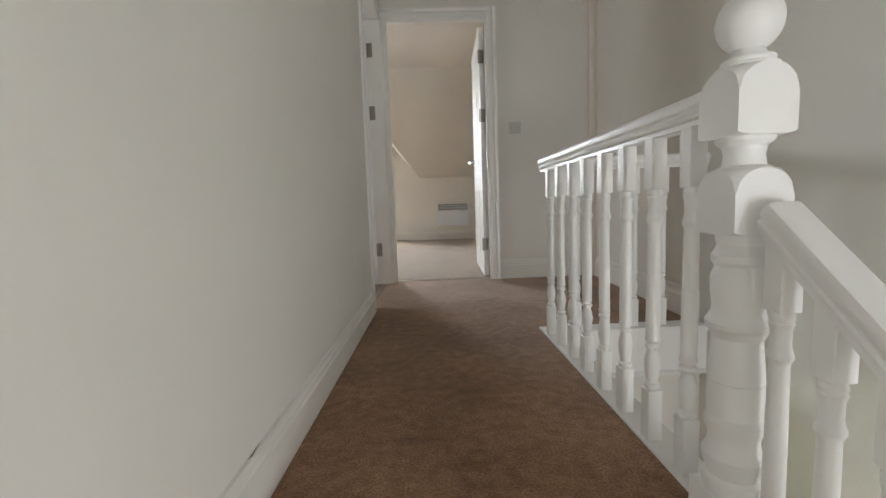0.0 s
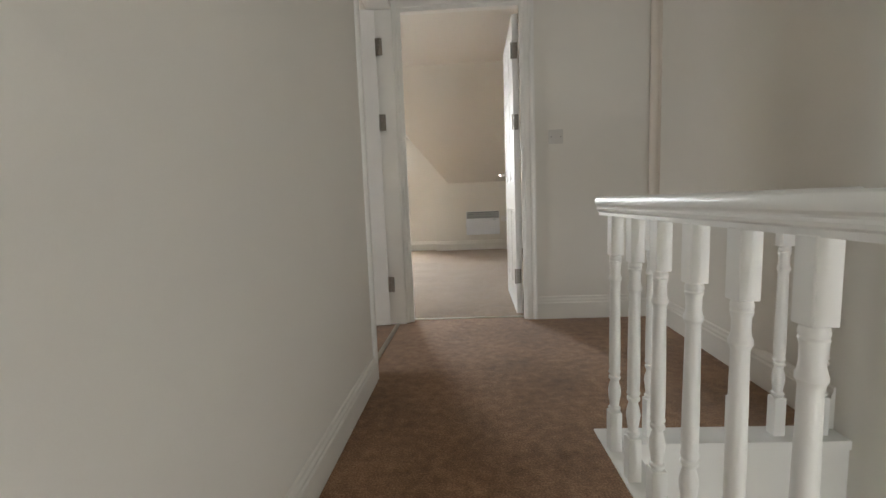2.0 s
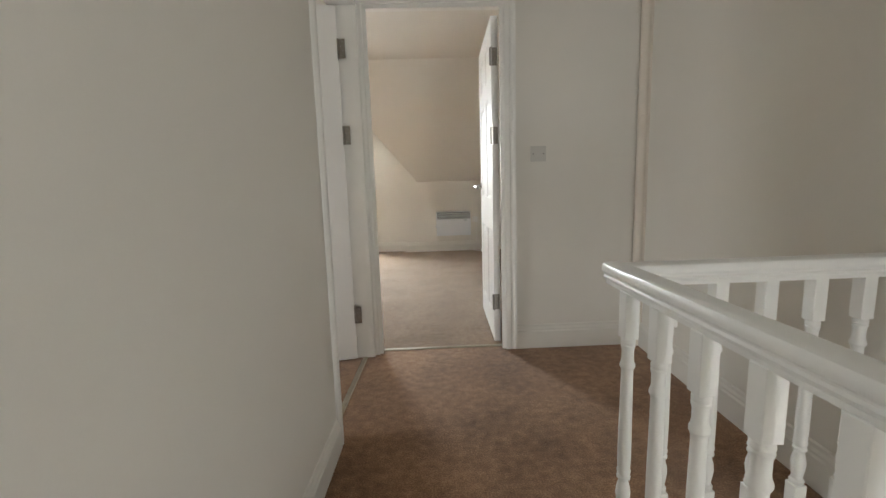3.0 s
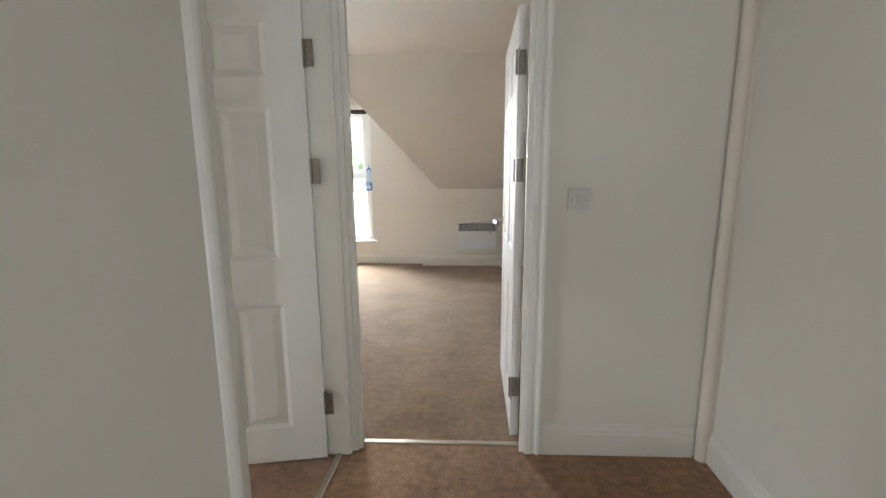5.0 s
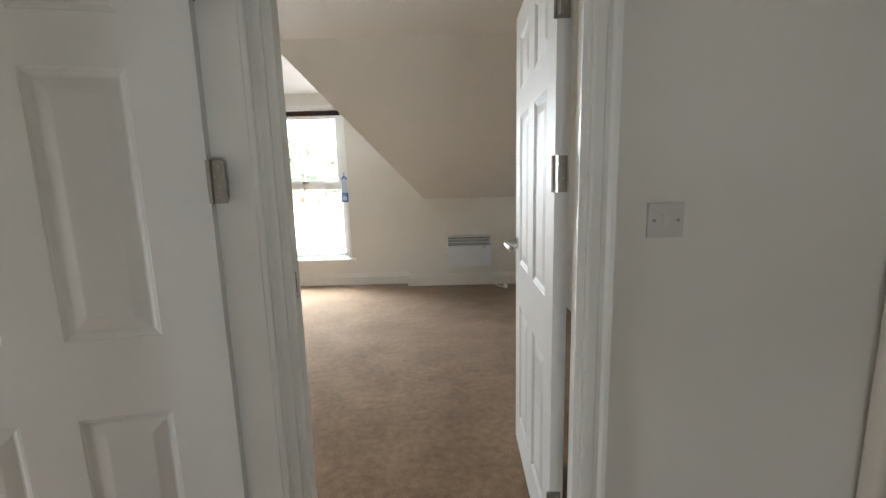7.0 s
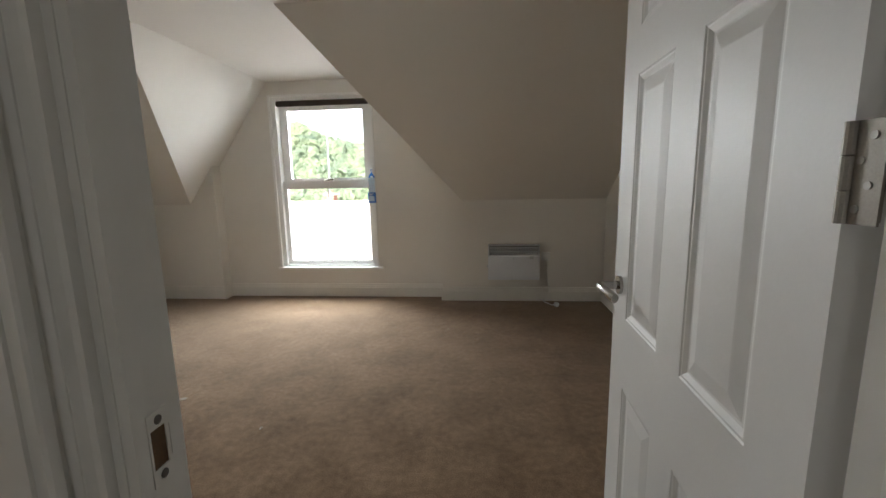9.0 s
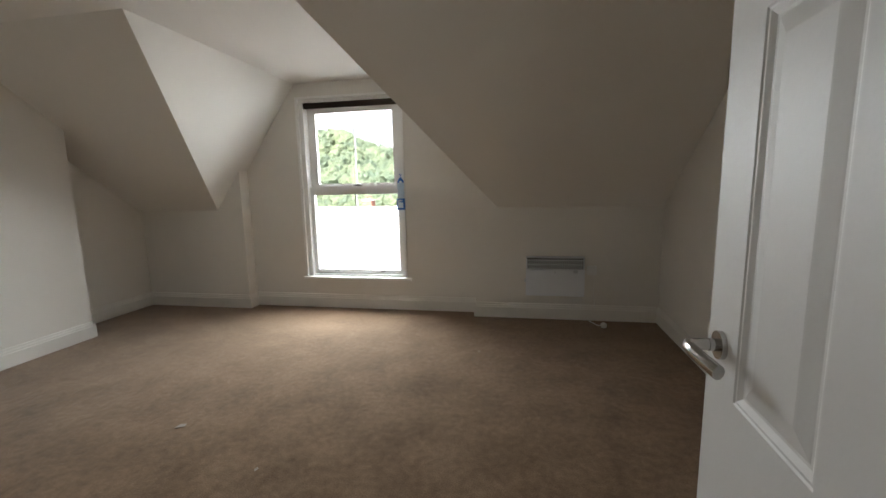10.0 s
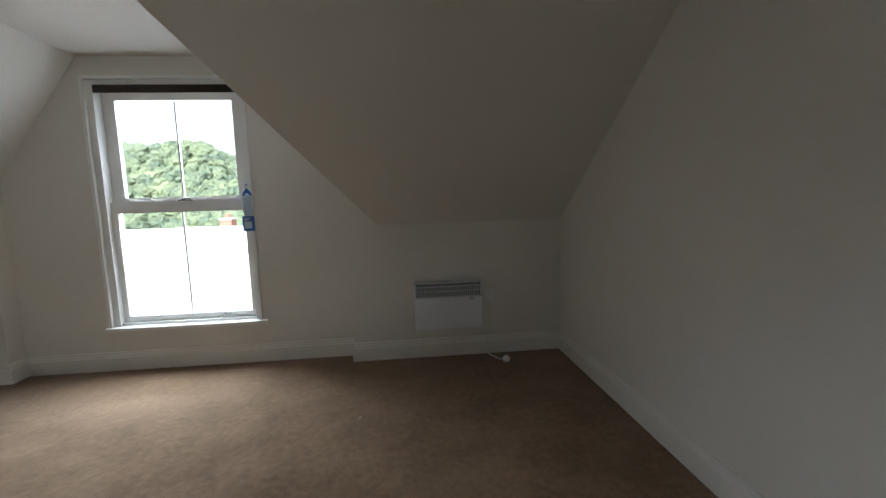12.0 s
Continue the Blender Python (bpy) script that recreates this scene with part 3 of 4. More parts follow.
# ---- landing edge, balustrade and stairs ----
RX, RY, RAIL = 0.843, 2.304, 0.797
bm = B()
box(bm, 0.814, 0.902, 1.16, 2.262, -0.022, 0.007)
box(bm, 0.814, right_x(2.3) - 0.002, 2.255, 2.350, -0.022, 0.007)
structure("landing_nosing", bm, GLOSS, "white gloss nosing along the landing edge", bevel=0.004)
bm = B()
box(bm, 0.882, 0.894, 1.16, 2.272, -0.225, -0.022)
box(bm, 0.894, right_x(2.3) - 0.001, 2.262, 2.273, -0.225, -0.022)
structure("landing_fascia", bm, GLOSS, "white gloss board facing the landing edge", bevel=0.002)
structure("trim", sweep(B(), [(0, 0), (0.016, 0.003), (0.018, 0.012), (0.010, 0.02), (0, 0.022)], (0.895, 2.262, -0.225), (right_x(2.3) - 0.002, 2.262, -0.225), (0, -1, 0)), GLOSS, "white moulding under the landing edge")

HALF = [(0.018, 0.0), (0.018, 0.010), (0.0240, 0.014), (0.0255, 0.020), (0.0225, 0.0245), (0.0235, 0.0285), (0.0285, 0.0335), (0.0305, 0.041), (0.0300, 0.049), (0.0270, 0.0548), (0.0215, 0.0578), (0.0100, 0.0585)]
RAILPROFILE = HALF + [(-a, b) for a, b in reversed(HALF)]


def baluster_mesh(height):
    """Square ends with turned work between, foot at z 0."""
    bm = B()
    q = 0.0178
    box(bm, -q, q, -q, q, 0, 0.128)
    box(bm, -q, q, -q, q, height - 0.118, height)
    bmesh.ops.bevel(bm, geom=list(bm.edges), offset=0.0016, segments=1, affect="EDGES")
    s = (height - 0.246) / 0.529
    turned = [(0.0140, 0.126), (0.0150, 0.131), (0.0180, 0.136), (0.0180, 0.142), (0.0132, 0.147), (0.0140, 0.158), (0.0168, 0.178), (0.0186, 0.196), (0.0168, 0.214), (0.0125, 0.232), (0.0125, 0.238), (0.0170, 0.243), (0.0172, 0.250), (0.0132, 0.254), (0.0132, 0.258), (0.0172, 0.262), (0.0172, 0.268), (0.0155, 0.273), (0.0164, 0.30), (0.0163, 0.36), (0.0154, 0.45), (0.0143, 0.55), (0.0142, 0.566), (0.0160, 0.572), (0.0184, 0.577), (0.0184, 0.584), (0.0160, 0.590), (0.0144, 0.60), (0.0146, 0.625), (0.0166, 0.633), (0.0174, 0.637), (0.0160, 0.641), (0.0174, 0.645), (0.0174, 0.650), (0.0160, 0.654), (0.0160, 0.659)]
    lathe(bm, [(r, 0.126 + (z - 0.126) * s) for r, z in turned], 0, 0, 16)
    bmesh.ops.recalc_face_normals(bm, faces=bm.faces)
    me = bpy.data.meshes.new("baluster")
    for f in bm.faces:
        f.smooth = len(f.verts) == 4 and f.calc_area() < 0.0009
    for e in bm.edges:
        e.smooth = len(e.link_faces) == 2 and e.calc_face_angle(0) < 0.42
    bm.to_mesh(me)
    bm.free()
    me.materials.append(GLOSS)
    return me


def shoulder_block(bm, h, z0, z1, drop):
    """A square newel block whose corners are turned away at top and bottom."""
    n = 14

    def fall(x, y):
        r = math.hypot(x, y) / h
        return drop * (1 - math.sqrt(1 - min(1.0, max(0.0, r * r - 1)))) + 0.004 * max(0.0, r - 0.8)
    top, low = {}, {}
    for i in range(n + 1):
        for j in range(n + 1):
            x, y = h * (2 * i / n - 1), h * (2 * j / n - 1)
            top[i, j] = bm.verts.new((x, y, z1 - fall(x, y)))
            low[i, j] = bm.verts.new((x, y, z0 + 0.12 * fall(x, y)))
    for i in range(n):
        for j in range(n):
            bm.faces.new((top[i, j], top[i + 1, j], top[i + 1, j + 1], top[i, j + 1]))
            bm.faces.new((low[i, j], low[i, j + 1], low[i + 1, j + 1], low[i + 1, j]))
    for k in range(n):
        bm.faces.new((low[k, 0], low[k + 1, 0], top[k + 1, 0], top[k, 0]))
        bm.faces.new((low[k + 1, n], low[k, n], top[k, n], top[k + 1, n]))
        bm.faces.new((low[0, k + 1], low[0, k], top[0, k], top[0, k + 1]))
        bm.faces.new((low[n, k], low[n, k + 1], top[n, k + 1], top[n, k]))


balustrade = thing("balustrade", pose(RX, 1.12, 0), "white gloss turned wooden balustrade round the stairwell", "balustrade")
back = Matrix.Translation((-RX, -1.12, 0))


def in_balustrade(name, bm, label="", **k):
    bm.transform(back)
    return part(name, bm, GLOSS, balustrade, label, **k)


bm = B()
NX, NY = 0.846, 1.119
shoulder_block(bm, 0.051, 0.731, 0.856, 0.048)
shoulder_block(bm, 0.051, 0.552, 0.674, 0.048)
lathe(bm, [(0.034, 0.664), (0.046, 0.668), (0.046, 0.674), (0.034, 0.680), (0.031, 0.700), (0.034, 0.715), (0.044, 0.724), (0.046, 0.732), (0.046, 0.740)], 0, 0, 32)
ball = [(0.046, 0.850), (0.047, 0.860), (0.039, 0.863), (0.041, 0.869), (0.040, 0.873), (0.030, 0.876), (0.026, 0.884)]
ball += [(0.0505 * math.sin(a), 0.938 - 0.056 * math.cos(a)) for a in np.linspace(0.52, 3.05, 16)]
lathe(bm, ball, 0, 0, 32)
lathe(bm, [(r * 0.9, z) for r, z in [(0.051, 0.06), (0.056, 0.075), (0.056, 0.092), (0.050, 0.100), (0.052, 0.112), (0.058, 0.125), (0.058, 0.138), (0.050, 0.150), (0.047, 0.165), (0.048, 0.178), (0.054, 0.190), (0.055, 0.205), (0.050, 0.215), (0.052, 0.25), (0.0505, 0.30), (0.046, 0.345), (0.045, 0.362), (0.050, 0.372), (0.058, 0.382), (0.059, 0.392), (0.052, 0.402), (0.047, 0.412), (0.047, 0.425), (0.050, 0.45), (0.051, 0.475), (0.045, 0.488), (0.043, 0.494), (0.050, 0.502), (0.051, 0.514), (0.045, 0.522), (0.041, 0.532), (0.044, 0.545), (0.044, 0.556)]], 0, 0, 32)
box(bm, -0.051, 0.051, -0.051, 0.051, -0.42, 0.062)
for v in bm.verts:
    z = v.co.z
    v.co.z = 0.536 + (z - 0.552) * 0.905 if z > 0.552 else z * 0.971
    v.co.x, v.co.y = v.co.x * 0.96, v.co.y * 0.96
bm.transform(Matrix.Translation((NX, NY, 0)))
in_balustrade("newel_post", bm, "turned newel post with a ball finial", smooth=True)
in_balustrade("joint_ring", lathe(B(), [(0.0452, 0.2725), (0.0457, 0.2733), (0.0452, 0.2741)], NX, NY, 32))
in_balustrade("handrail", sweep(B(), RAILPROFILE, (RX, NY + 0.045, RAIL - 0.0585), (RX, RY + 0.0335, RAIL - 0.0585), (1, 0, 0)), smooth=True)
in_balustrade("handrail", sweep(B(), RAILPROFILE, (RX + 0.020, RY, RAIL - 0.0588), (right_x(RY), RY, RAIL - 0.0588), (0, 1, 0)), smooth=True)
PITCH = math.atan(0.84)
SIN, COS = math.sin(PITCH), math.cos(PITCH)


def rake(y):
    return 0.622 + 0.84 * (y - 1.075)


RUN = 1.075, -1.75
in_balustrade("handrail", sweep(B(), RAILPROFILE, (RX + 0.01, RUN[0], rake(RUN[0]) - 0.0585 / COS), (RX + 0.01, RUN[1], rake(RUN[1]) - 0.0585 / COS), (1, 0, 0), (0, -SIN, COS)), smooth=True)
BAL = baluster_mesh(RAIL - 0.0585 - 0.007 + 0.002)
RAKED = baluster_mesh(0.745)


def stand(mesh, x, y, z):
    ob = new("baluster", mesh)
    ob.parent = balustrade
    ob.location = (x - RX, y - 1.12, z)


for k in range(8):
    stand(BAL, RX - 0.004, 1.2445 + 0.1408 * k, 0.007)
for k in range(5):
    stand(BAL, 0.980 + 0.134 * k, RY, 0.007)
for k in range(30):
    y = 1.036 - 0.0885 * k
    stand(RAKED, RX + 0.01, y, rake(y) - 0.064 - 0.745 + 0.012)

stairs = thing("staircase", pose(0.3, 1.12, 0), "carpeted staircase with white strings up to the landing", "staircase", kind="structure")
back2 = Matrix.Translation((-0.3, -1.12, 0))
for k in range(13):
    y1, z = 1.12 - 0.232 * k, -0.195 * (k + 1)
    bm = box(B(), left_x(0) + 0.012, 0.820, y1 - 0.257, y1 - 0.001, z - 0.03, z)
    bm.transform(back2)
    part("tread", bm, CARPET_LANDING, stairs, bevel=0.008)
    bm = box(B(), left_x(0) + 0.012, 0.820, y1 - 0.016, y1 - 0.001, z + 0.001, z + 0.163)
    bm.transform(back2)
    part("riser", bm, CARPET_LANDING, stairs)
for x0, x1, lift in ((0.822, 0.876, 0.0), (left_x(-2.5) - 0.01, left_x(1.1) + 0.019, 0.10)):
    base = -0.205 + lift
    bm = slab(B(), [(x0, y, rake(y) + base - d - 0.6) for y, d in ((1.07, 0), (-1.75, 0), (-1.75, 0.42), (1.07, 0.42))], (x1 - x0, 0, 0))
    bm.transform(back2)
    part("string", bm, GLOSS, stairs, "white gloss stair string")

# ---- dormer window ----
win = thing("window_1", pose(-1.315, DORMER_Y, 0), "white painted sash window in the dormer", "window", kind="structure")
backw = Matrix.Translation((1.315, -DORMER_Y, 0))


def in_window(name, bm, mat=GLOSS, parent=None, label="", **k):
    bm.transform(backw)
    return part(name, bm, mat, parent or win, label, **k)


bm = B()
box(bm, WX0, WX0 + 0.060, DORMER_Y + 0.016, 8.16, WZ0, WZ1)
box(bm, WX1 - 0.040, WX1, DORMER_Y + 0.016, 8.16, WZ0, WZ1)
box(bm, WX0 + 0.060, WX1 - 0.040, DORMER_Y + 0.016, 8.16, WZ1 - 0.082, WZ1)
box(bm, WX0 + 0.060, WX1 - 0.040, DORMER_Y + 0.03, 8.16, WZ0, WZ0 + 0.022)
in_window("window_frame", bm, bevel=0.002)
bm = B()
box(bm, WX0 - 0.012, WX0 + 0.012, DORMER_Y - 0.012, DORMER_Y + 0.014, WZ0, WZ1 + 0.012)
box(bm, WX1 - 0.012, WX1 + 0.012, DORMER_Y - 0.012, DORMER_Y + 0.014, WZ0, WZ1 + 0.012)
box(bm, WX0 + 0.012, WX1 - 0.012, DORMER_Y - 0.012, DORMER_Y + 0.014, WZ1 - 0.012, WZ1 + 0.012)
in_window("beading", bm, bevel=0.002)
in_window("window_sill", box(B(), WX0 - 0.023, WX1 + 0.060, DORMER_Y - 0.045, DORMER_Y + 0.05, WZ0 - 0.022, WZ0 + 0.002), bevel=0.005)
for name, x0, x1, z0, z1, y, foot in (("upper_sash", -1.848, -0.812, 1.292, 2.158, 8.065, 0.062), ("lower_sash", -1.848, -0.812, 0.368, 1.320, 8.022, 0.048)):
    bm = B()
    st, head = (0.088, 0.062) if name == "upper_sash" else (0.044, 0.084)
    box(bm, x0, x0 + st, y, y + 0.04, z0, z1)
    box(bm, x1 - st, x1, y, y + 0.04, z0, z1)
    box(bm, x0 + st, x1 - st, y, y + 0.04, z0, z0 + foot)
    box(bm, x0 + st, x1 - st, y, y + 0.04, z1 - head, z1)
    sash = in_window(name, bm, bevel=0.003)
    mid = (x0 + x1) / 2
    in_window("glazing_bar", box(B(), mid - 0.006, mid + 0.006, y + 0.010, y + 0.030, z0 + foot, z1 - head), parent=sash)
    for a, b in ((x0 + st, mid - 0.006), (mid + 0.006, x1 - st)):
        g = in_window("pane", box(B(), a, b, y + 0.018, y + 0.022, z0 + foot, z1 - head), GLASS, sash)
        g.visible_shadow = False
latch = in_window("sash_latch", box(B(), -1.345, -1.250, 8.010, 8.045, 1.320, 1.332), CHROME, label="metal sash fastener", bevel=0.002)
in_window("catch_arm", tube(B(), [(-1.32, 8.02, 1.335), (-1.28, 8.015, 1.339), (-1.245, 8.01, 1.340)], 0.006, 8), CHROME, latch)
for x in (-1.58, -1.05):
    in_window("sash_lift", tube(B(), [(x - 0.025, 8.022, 0.40), (x - 0.022, 8.008, 0.40), (x + 0.022, 8.008, 0.40), (x + 0.025, 8.022, 0.40)], 0.004, 8), CHROME)

blind = thing("roller_blind", pose(-1.314, 7.965, 2.160), "dark brown roller blind rolled up over the window", "blind")
bm = lathe(B(), [(0.025, -0.510), (0.029, -0.508), (0.029, 0.508), (0.025, 0.510)], 0, 0, 20)
bm.transform(Matrix.Rotation(radians(90), 4, "Y"))
part("roll", bm, BLIND, blind, smooth=True)
part("hem", box(B(), -0.504, 0.504, -0.032, -0.025, -0.036, -0.004), BLIND, blind, bevel=0.002)
for x in (-0.517, 0.517):
    part("bracket", box(B(), x - 0.005, x + 0.005, -0.026, 0.012, -0.022, 0.030), PLASTIC, blind, bevel=0.001)

# hanging moisture bag on the frame
bag = thing("hanging_bag", pose(-0.797, DORMER_Y - 0.014, 1.392), "blue and clear hanging moisture absorber bag on the window frame", "bag")
part("hook", tube(B(), [(0, 0.0, 0.028), (0.008, -0.002, 0.036), (0.0, -0.003, 0.044), (-0.010, -0.002, 0.036), (-0.006, -0.003, 0.020), (0, -0.004, 0.012)], 0.003, 8), BLUE, bag, "blue plastic hook")
part("hanger", slab(B(), [(0, -0.007, 0.016), (0.034, -0.007, -0.030), (0.034, -0.007, -0.044), (0.018, -0.007, -0.044), (0.010, -0.007, -0.026), (-0.010, -0.007, -0.026), (-0.018, -0.007, -0.044), (-0.034, -0.007, -0.044), (-0.034, -0.007, -0.030)], (0, 0.004, 0)), BLUE, bag, "blue plastic hanger")
bm = B()
for k in range(9):
    z0, z1 = -0.044 - 0.018 * k, -0.044 - 0.018 * (k + 1)
    w = 0.033 + 0.003 * math.sin(k * 1.3)
    box(bm, -w, w, -0.008 - 0.002 * (k % 2), -0.003, z1, z0)
part("sachet", bm, PALE, bag, "pale clear sachet")
part("pouch", box(B(), -0.044, 0.040, -0.022, -0.001, -0.320, -0.205), BLUE, bag, "blue printed pouch", bevel=0.006)
part("pouch_window", box(B(), -0.030, 0.026, -0.0245, -0.021, -0.300, -0.245), PALE, bag, bevel=0.001)
for k in range(3):
    part("print_bar", box(B(), -0.030, 0.022 - 0.012 * k, -0.0235, -0.021, -0.222 - 0.008 * k, -0.218 - 0.008 * k), PLASTIC, bag)

# ---- wall heater ----
heater = thing("panel_heater", pose(0.737, KNEE_Y, 0.250), "white wall-mounted electric convector heater with grey top grille", "heater")
part("body", box(B(), -0.266, 0.266, -0.085, -0.012, 0.0, 0.372), HEATER, heater, bevel=0.006)
part("front_panel", box(B(), -0.268, 0.268, -0.098, -0.086, 0.006, 0.252), HEATER, heater, bevel=0.005)
# flat near-black plate: the shade inside the grille slots is put into its colour
part("recess", box(B(), -0.257, 0.257, -0.0875, -0.0852, 0.258, 0.364), DARK, heater)
bm = B()
for z0, z1 in ((0.256, 0.265), (0.300, 0.308), (0.340, 0.347), (0.363, 0.371)):
    box(bm, -0.263, 0.263, -0.0945, -0.088, z0, z1)
part("grille_rail", bm, GRILLE, heater, bevel=0.001)
for k in range(31):
    x = -0.255 + k * 0.510 / 30
    part("slat", box(B(), x - 0.0046, x + 0.0046, -0.0935, -0.0885, 0.266, 0.356), GRILLE, heater)
part("badge", box(B(), 0.165, 0.205, -0.0992, -0.0978, 0.226, 0.255), GRILLE, heater, "small grey badge")
part("indicator", tube(B(), [(0.0, -0.097, 0.231), (0.0, -0.100, 0.231)], 0.007, 14), GRILLE, heater)
part("knob", tube(B(), [(-0.266, -0.05, 0.14), (-0.281, -0.05, 0.14)], 0.016, 16), GRILLE, heater, "grey control knob")
for x in (-0.17, 0.17):
    part("bracket", box(B(), x - 0.015, x + 0.015, -0.014, 0.0, 0.05, 0.33), STEEL, heater)
spur = thing("fused_spur", pose(1.078, KNEE_Y, 0.49), "white plastic fused connection box on the knee wall", "socket")
part("plate", box(B(), -0.043, 0.043, -0.028, 0, -0.043, 0.043), PLASTIC, spur, bevel=0.003)
part("fuse_holder", box(B(), -0.012, 0.012, -0.031, -0.027, -0.026, 0.0), PLASTIC, spur, bevel=0.001)
part("cable", tube(B(), [(-0.043, -0.014, -0.02), (-0.058, -0.02, -0.018), (-0.075, -0.03, -0.005), (-0.085, -0.035, 0.0)], 0.0035, 8), PLASTIC, spur, "white heater flex")
part("cable", tube(B(), [(0.022, -0.014, -0.041), (0.026, -0.015, -0.12), (0.020, -0.013, -0.22), (0.030, -0.014, -0.30), (0.036, -0.026, -0.345), (0.038, -0.030, -0.40)], 0.003, 8), PLASTIC, spur, "white flex hanging down the wall")
cable = thing("loose_cable", pose(1.164, 7.60, 0.0), "loose white cable end lying on the carpet", "cable")
part("flex", tube(B(), [(-0.11, 0.188, 0.028), (-0.10, 0.15, 0.008), (-0.07, 0.10, 0.005), (-0.04, 0.04, 0.007), (0.0, 0.0, 0.024)], 0.005, 8), PLASTIC, cable)
part("plug", lathe(B(), [(0.012, 0.0), (0.024, 0.006), (0.028, 0.02), (0.026, 0.036), (0.015, 0.046), (0.006, 0.05)], 0.0, 0.0, 18), PLASTIC, cable, "round white plug", smooth=True)

# scraps on the carpet
for x, y, a, s in ((-1.45, 5.62, 20, 0.028), (-0.80, 5.35, 70, 0.012), (0.10, 6.9, 40, 0.010)):
    scrap = thing("paper_scrap", pose(x, y, 0.002, 0, 0, a), "small pale scrap lying on the bedroom carpet", "scrap", "scraps on the carpet")
    part("scrap", slab(B(), [(-s, -s * 0.5, 0), (s * 0.8, -s * 0.6, 0.002), (s, s * 0.3, 0.004), (-s * 0.3, s * 0.6, 0.001)], (0, 0, 0.0015)), SCRAPPAPER, scrap)

# ---- outside ----
tagged(finish("ground", slab(B(), [(-900, 8.4, -7), (900, 8.4, -7), (900, 1500, -7), (-900, 1500, -7)], (0, 0, -0.5)), GRASS), "rough grass far below the window", kind="structure")
rng = random.Random(7)
bm = B()
cols, rows_ = 40, 16
grid = {}


def hill_z(x, y):
    k = max(0.0, min(1.0, (y - 70) / 95))
    top = 15.0 - 0.23 * (x + 62)
    return -7.2 + (top + 7) * (k * k * (3 - 2 * k)) + 4.0 * noise.noise(Vector((x * 0.05, y * 0.04, 0)))


for i in range(cols + 1):
    for j in range(rows_ + 1):
        x, y = -190 + 300 * i / cols, 66 + 125 * j / rows_
        grid[i, j] = bm.verts.new((x, y, hill_z(x, y)))
for i in range(cols):
    for j in range(rows_):
        bm.faces.new((grid[i, j], grid[i + 1, j], grid[i + 1, j + 1], grid[i, j + 1]))
tagged(finish("hillside", bm, GRASS, smooth=True), "green hillside beyond the houses", kind="structure")

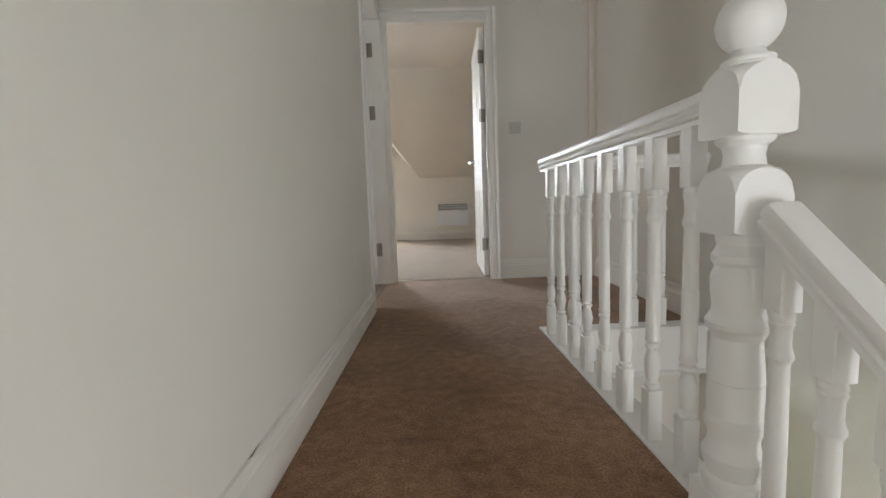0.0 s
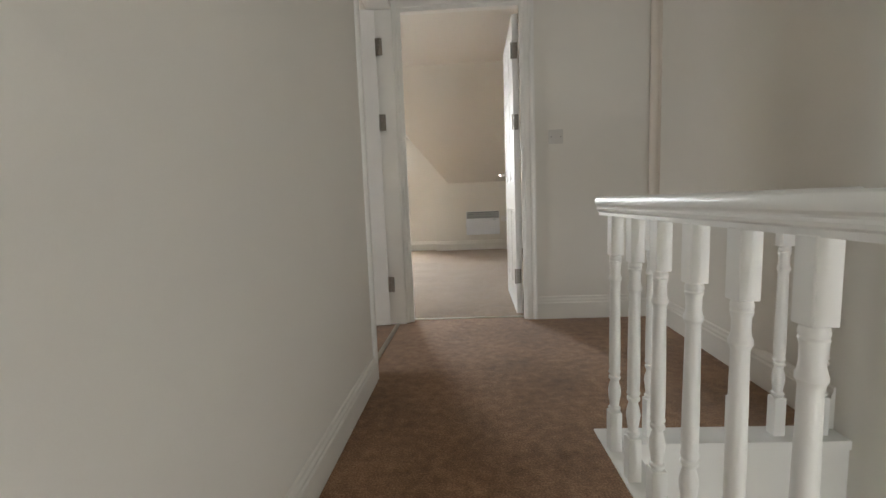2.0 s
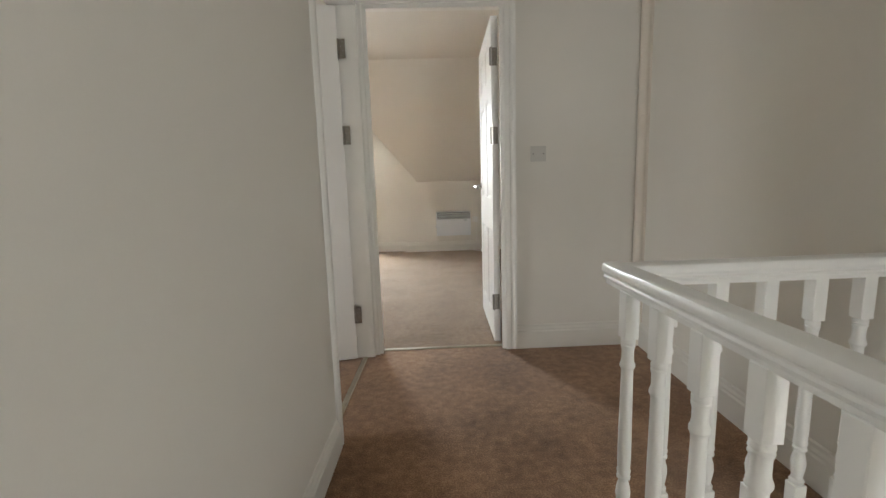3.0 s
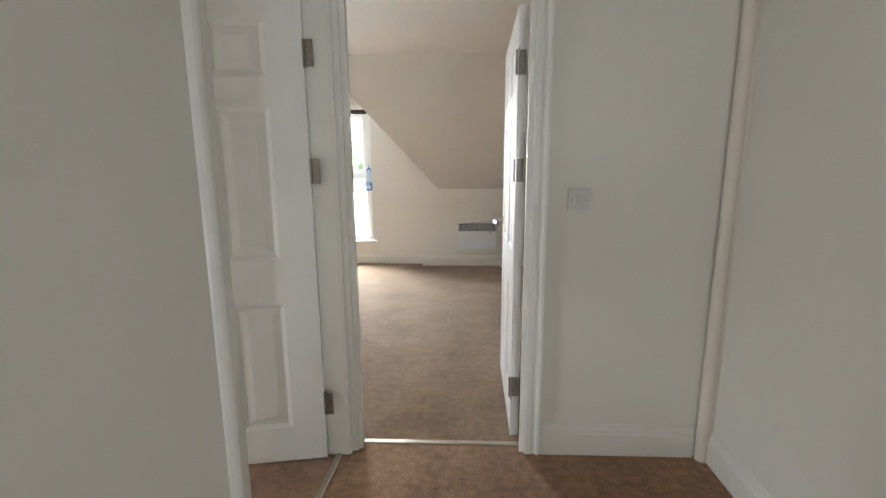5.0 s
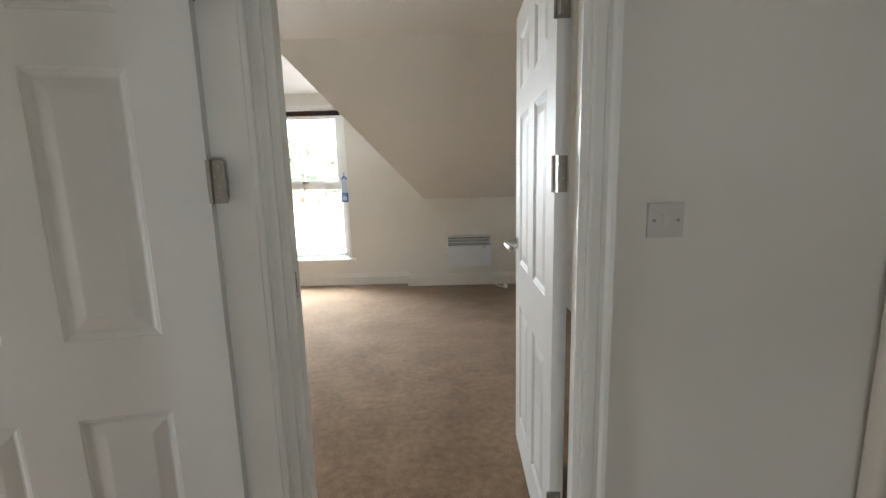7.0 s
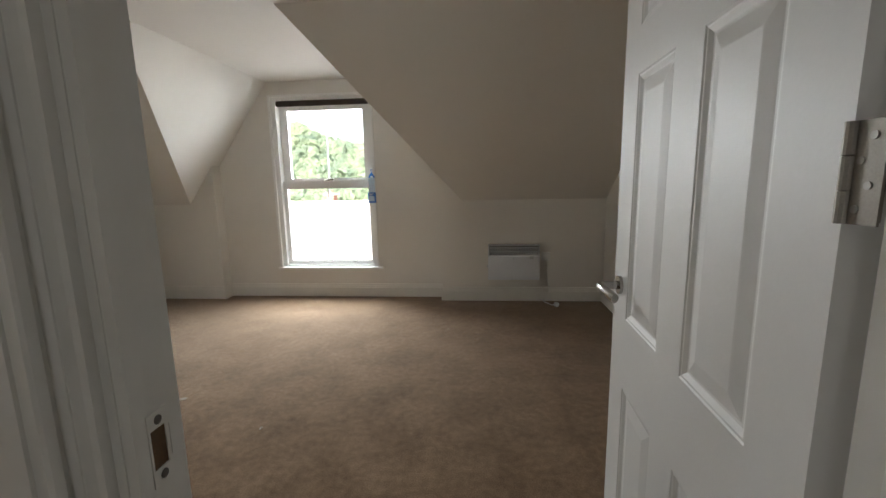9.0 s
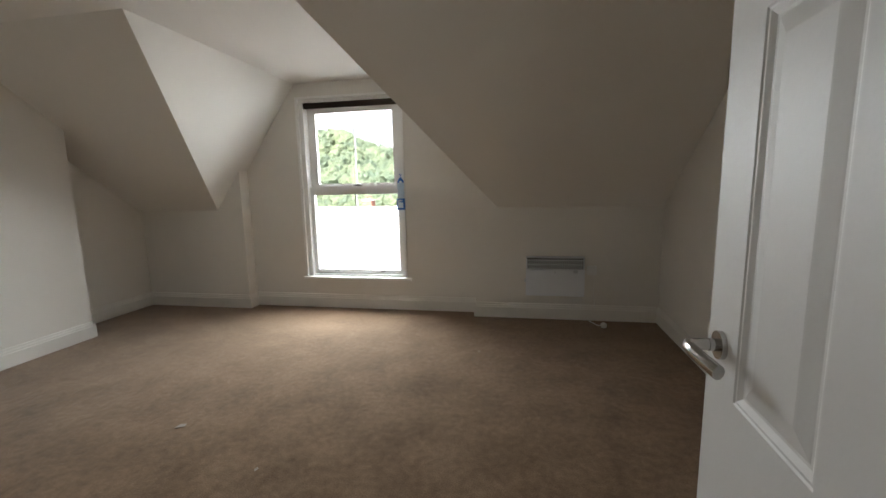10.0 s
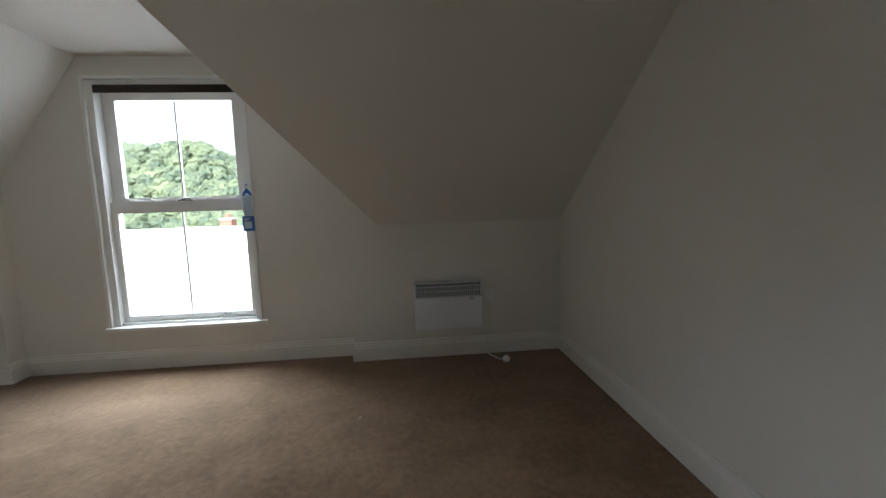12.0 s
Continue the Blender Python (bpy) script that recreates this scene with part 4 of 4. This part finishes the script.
verts, faces = [], []
AROUND, UP = 12, 8
for k in range(1500):
    y = 68 + 105 * rng.random()
    x = -0.45 * y + rng.uniform(-36, 44)
    r = rng.uniform(0.9, 2.5)
    tall = rng.uniform(0.85, 1.35)
    centre = Vector((x, y, hill_z(x, y) + r * 0.9))
    seed = Vector((k * 3.7, k * 1.3, 0))

    def lobed(d):
        return 1 + 0.42 * noise.noise(d * 1.9 + seed) + 0.24 * noise.noise(d * 4.6 + seed) + 0.12 * noise.noise(d * 10 + seed)

    base = len(verts)
    for j in range(UP + 1):
        lat = -0.9 + 2.45 * j / UP
        for i in range(AROUND):
            lon = 6.28318 * (i + 0.5 * (j % 2)) / AROUND
            d = Vector((math.cos(lat) * math.cos(lon), math.cos(lat) * math.sin(lon), math.sin(lat)))
            verts.append(centre + Vector((d.x, d.y, d.z * tall)) * r * lobed(d) * 0.92)
    for j in range(UP):
        for i in range(AROUND):
            p, q = base + j * AROUND, (i + 1) % AROUND
            faces.append((p + i, p + q, p + AROUND + q, p + AROUND + i))
    for c in range(90):
        d = Vector((rng.gauss(0, 1), rng.gauss(0, 1) - 0.5, rng.gauss(0, 1) + 0.35)).normalized()
        p = centre + Vector((d.x, d.y, d.z * tall)) * r * lobed(d) * rng.uniform(0.88, 1.08)
        a = Vector((rng.uniform(-1, 1), rng.uniform(-1, 1), rng.uniform(-1, 1)))
        lie = (d + a * 0.55).normalized()
        u = lie.cross(a).normalized() * rng.uniform(0.10, 0.22)
        v = lie.cross(u).normalized() * rng.uniform(0.09, 0.20)
        n = len(verts)
        verts += [p - u - v, p + u * 0.7 - v * 0.8, p + u + v * 0.6, p - u * 0.2 + v * 1.2, p - u * 1.1 + v * 0.2]
        faces.append((n, n + 1, n + 2, n + 3, n + 4))
me = bpy.data.meshes.new("woodland")
me.from_pydata([tuple(v) for v in verts], [], faces)
me.materials.append(LEAVES)
tagged(new("woodland", me), "dense green broadleaf woodland on the hill", "trees", kind="stuff")

house = thing("neighbour_house", pose(-5.5, 17.5, -7), "pale house with a light slate roof and brick chimney", "house")
part("wall", box(B(), -9, 9, -3.6, 3.6, 0, 4.6), RENDERWALL, house)
part("roof", slab(B(), [(-9.4, -4.1, 4.35), (9.4, -4.1, 4.35), (9.4, 0, 7.45), (-9.4, 0, 7.45)], (0, 0.06, 0.1)), SLATE, house)
part("roof", slab(B(), [(-9.4, 4.1, 4.35), (9.4, 4.1, 4.35), (9.4, 0, 7.45), (-9.4, 0, 7.45)], (0, -0.06, 0.1)), SLATE, house)
part("ridge", tube(B(), [(-9.4, 0, 7.56), (9.4, 0, 7.56)], 0.11, 10), SLATE, house)
for j in range(16):
    t0 = j / 16
    part("slate_course", slab(B(), [(-9.38, -4.11 + 4.1 * t0, 4.452 + 3.1 * t0), (9.38, -4.11 + 4.1 * t0, 4.452 + 3.1 * t0), (9.38, -4.09 + 4.1 * (t0 + 0.0625), 4.455 + 3.1 * (t0 + 0.0625)), (-9.38, -4.09 + 4.1 * (t0 + 0.0625), 4.455 + 3.1 * (t0 + 0.0625))], (0, -0.004, 0.012)), SLATE, house)
stack = part("chimney", box(B(), 0.51, 0.83, 0.1, 0.5, 6.8, 7.86), BRICKRED, house, "red brick chimney stack")
part("chimney_cap", box(B(), 0.48, 0.86, 0.07, 0.53, 7.86, 7.90), RENDERWALL, stack)
part("chimney_pot", lathe(B(), [(0.08, 7.90), (0.09, 7.92), (0.08, 7.95), (0.08, 8.0), (0.09, 8.02)], 0.67, 0.3, 14), BRICKRED, stack)
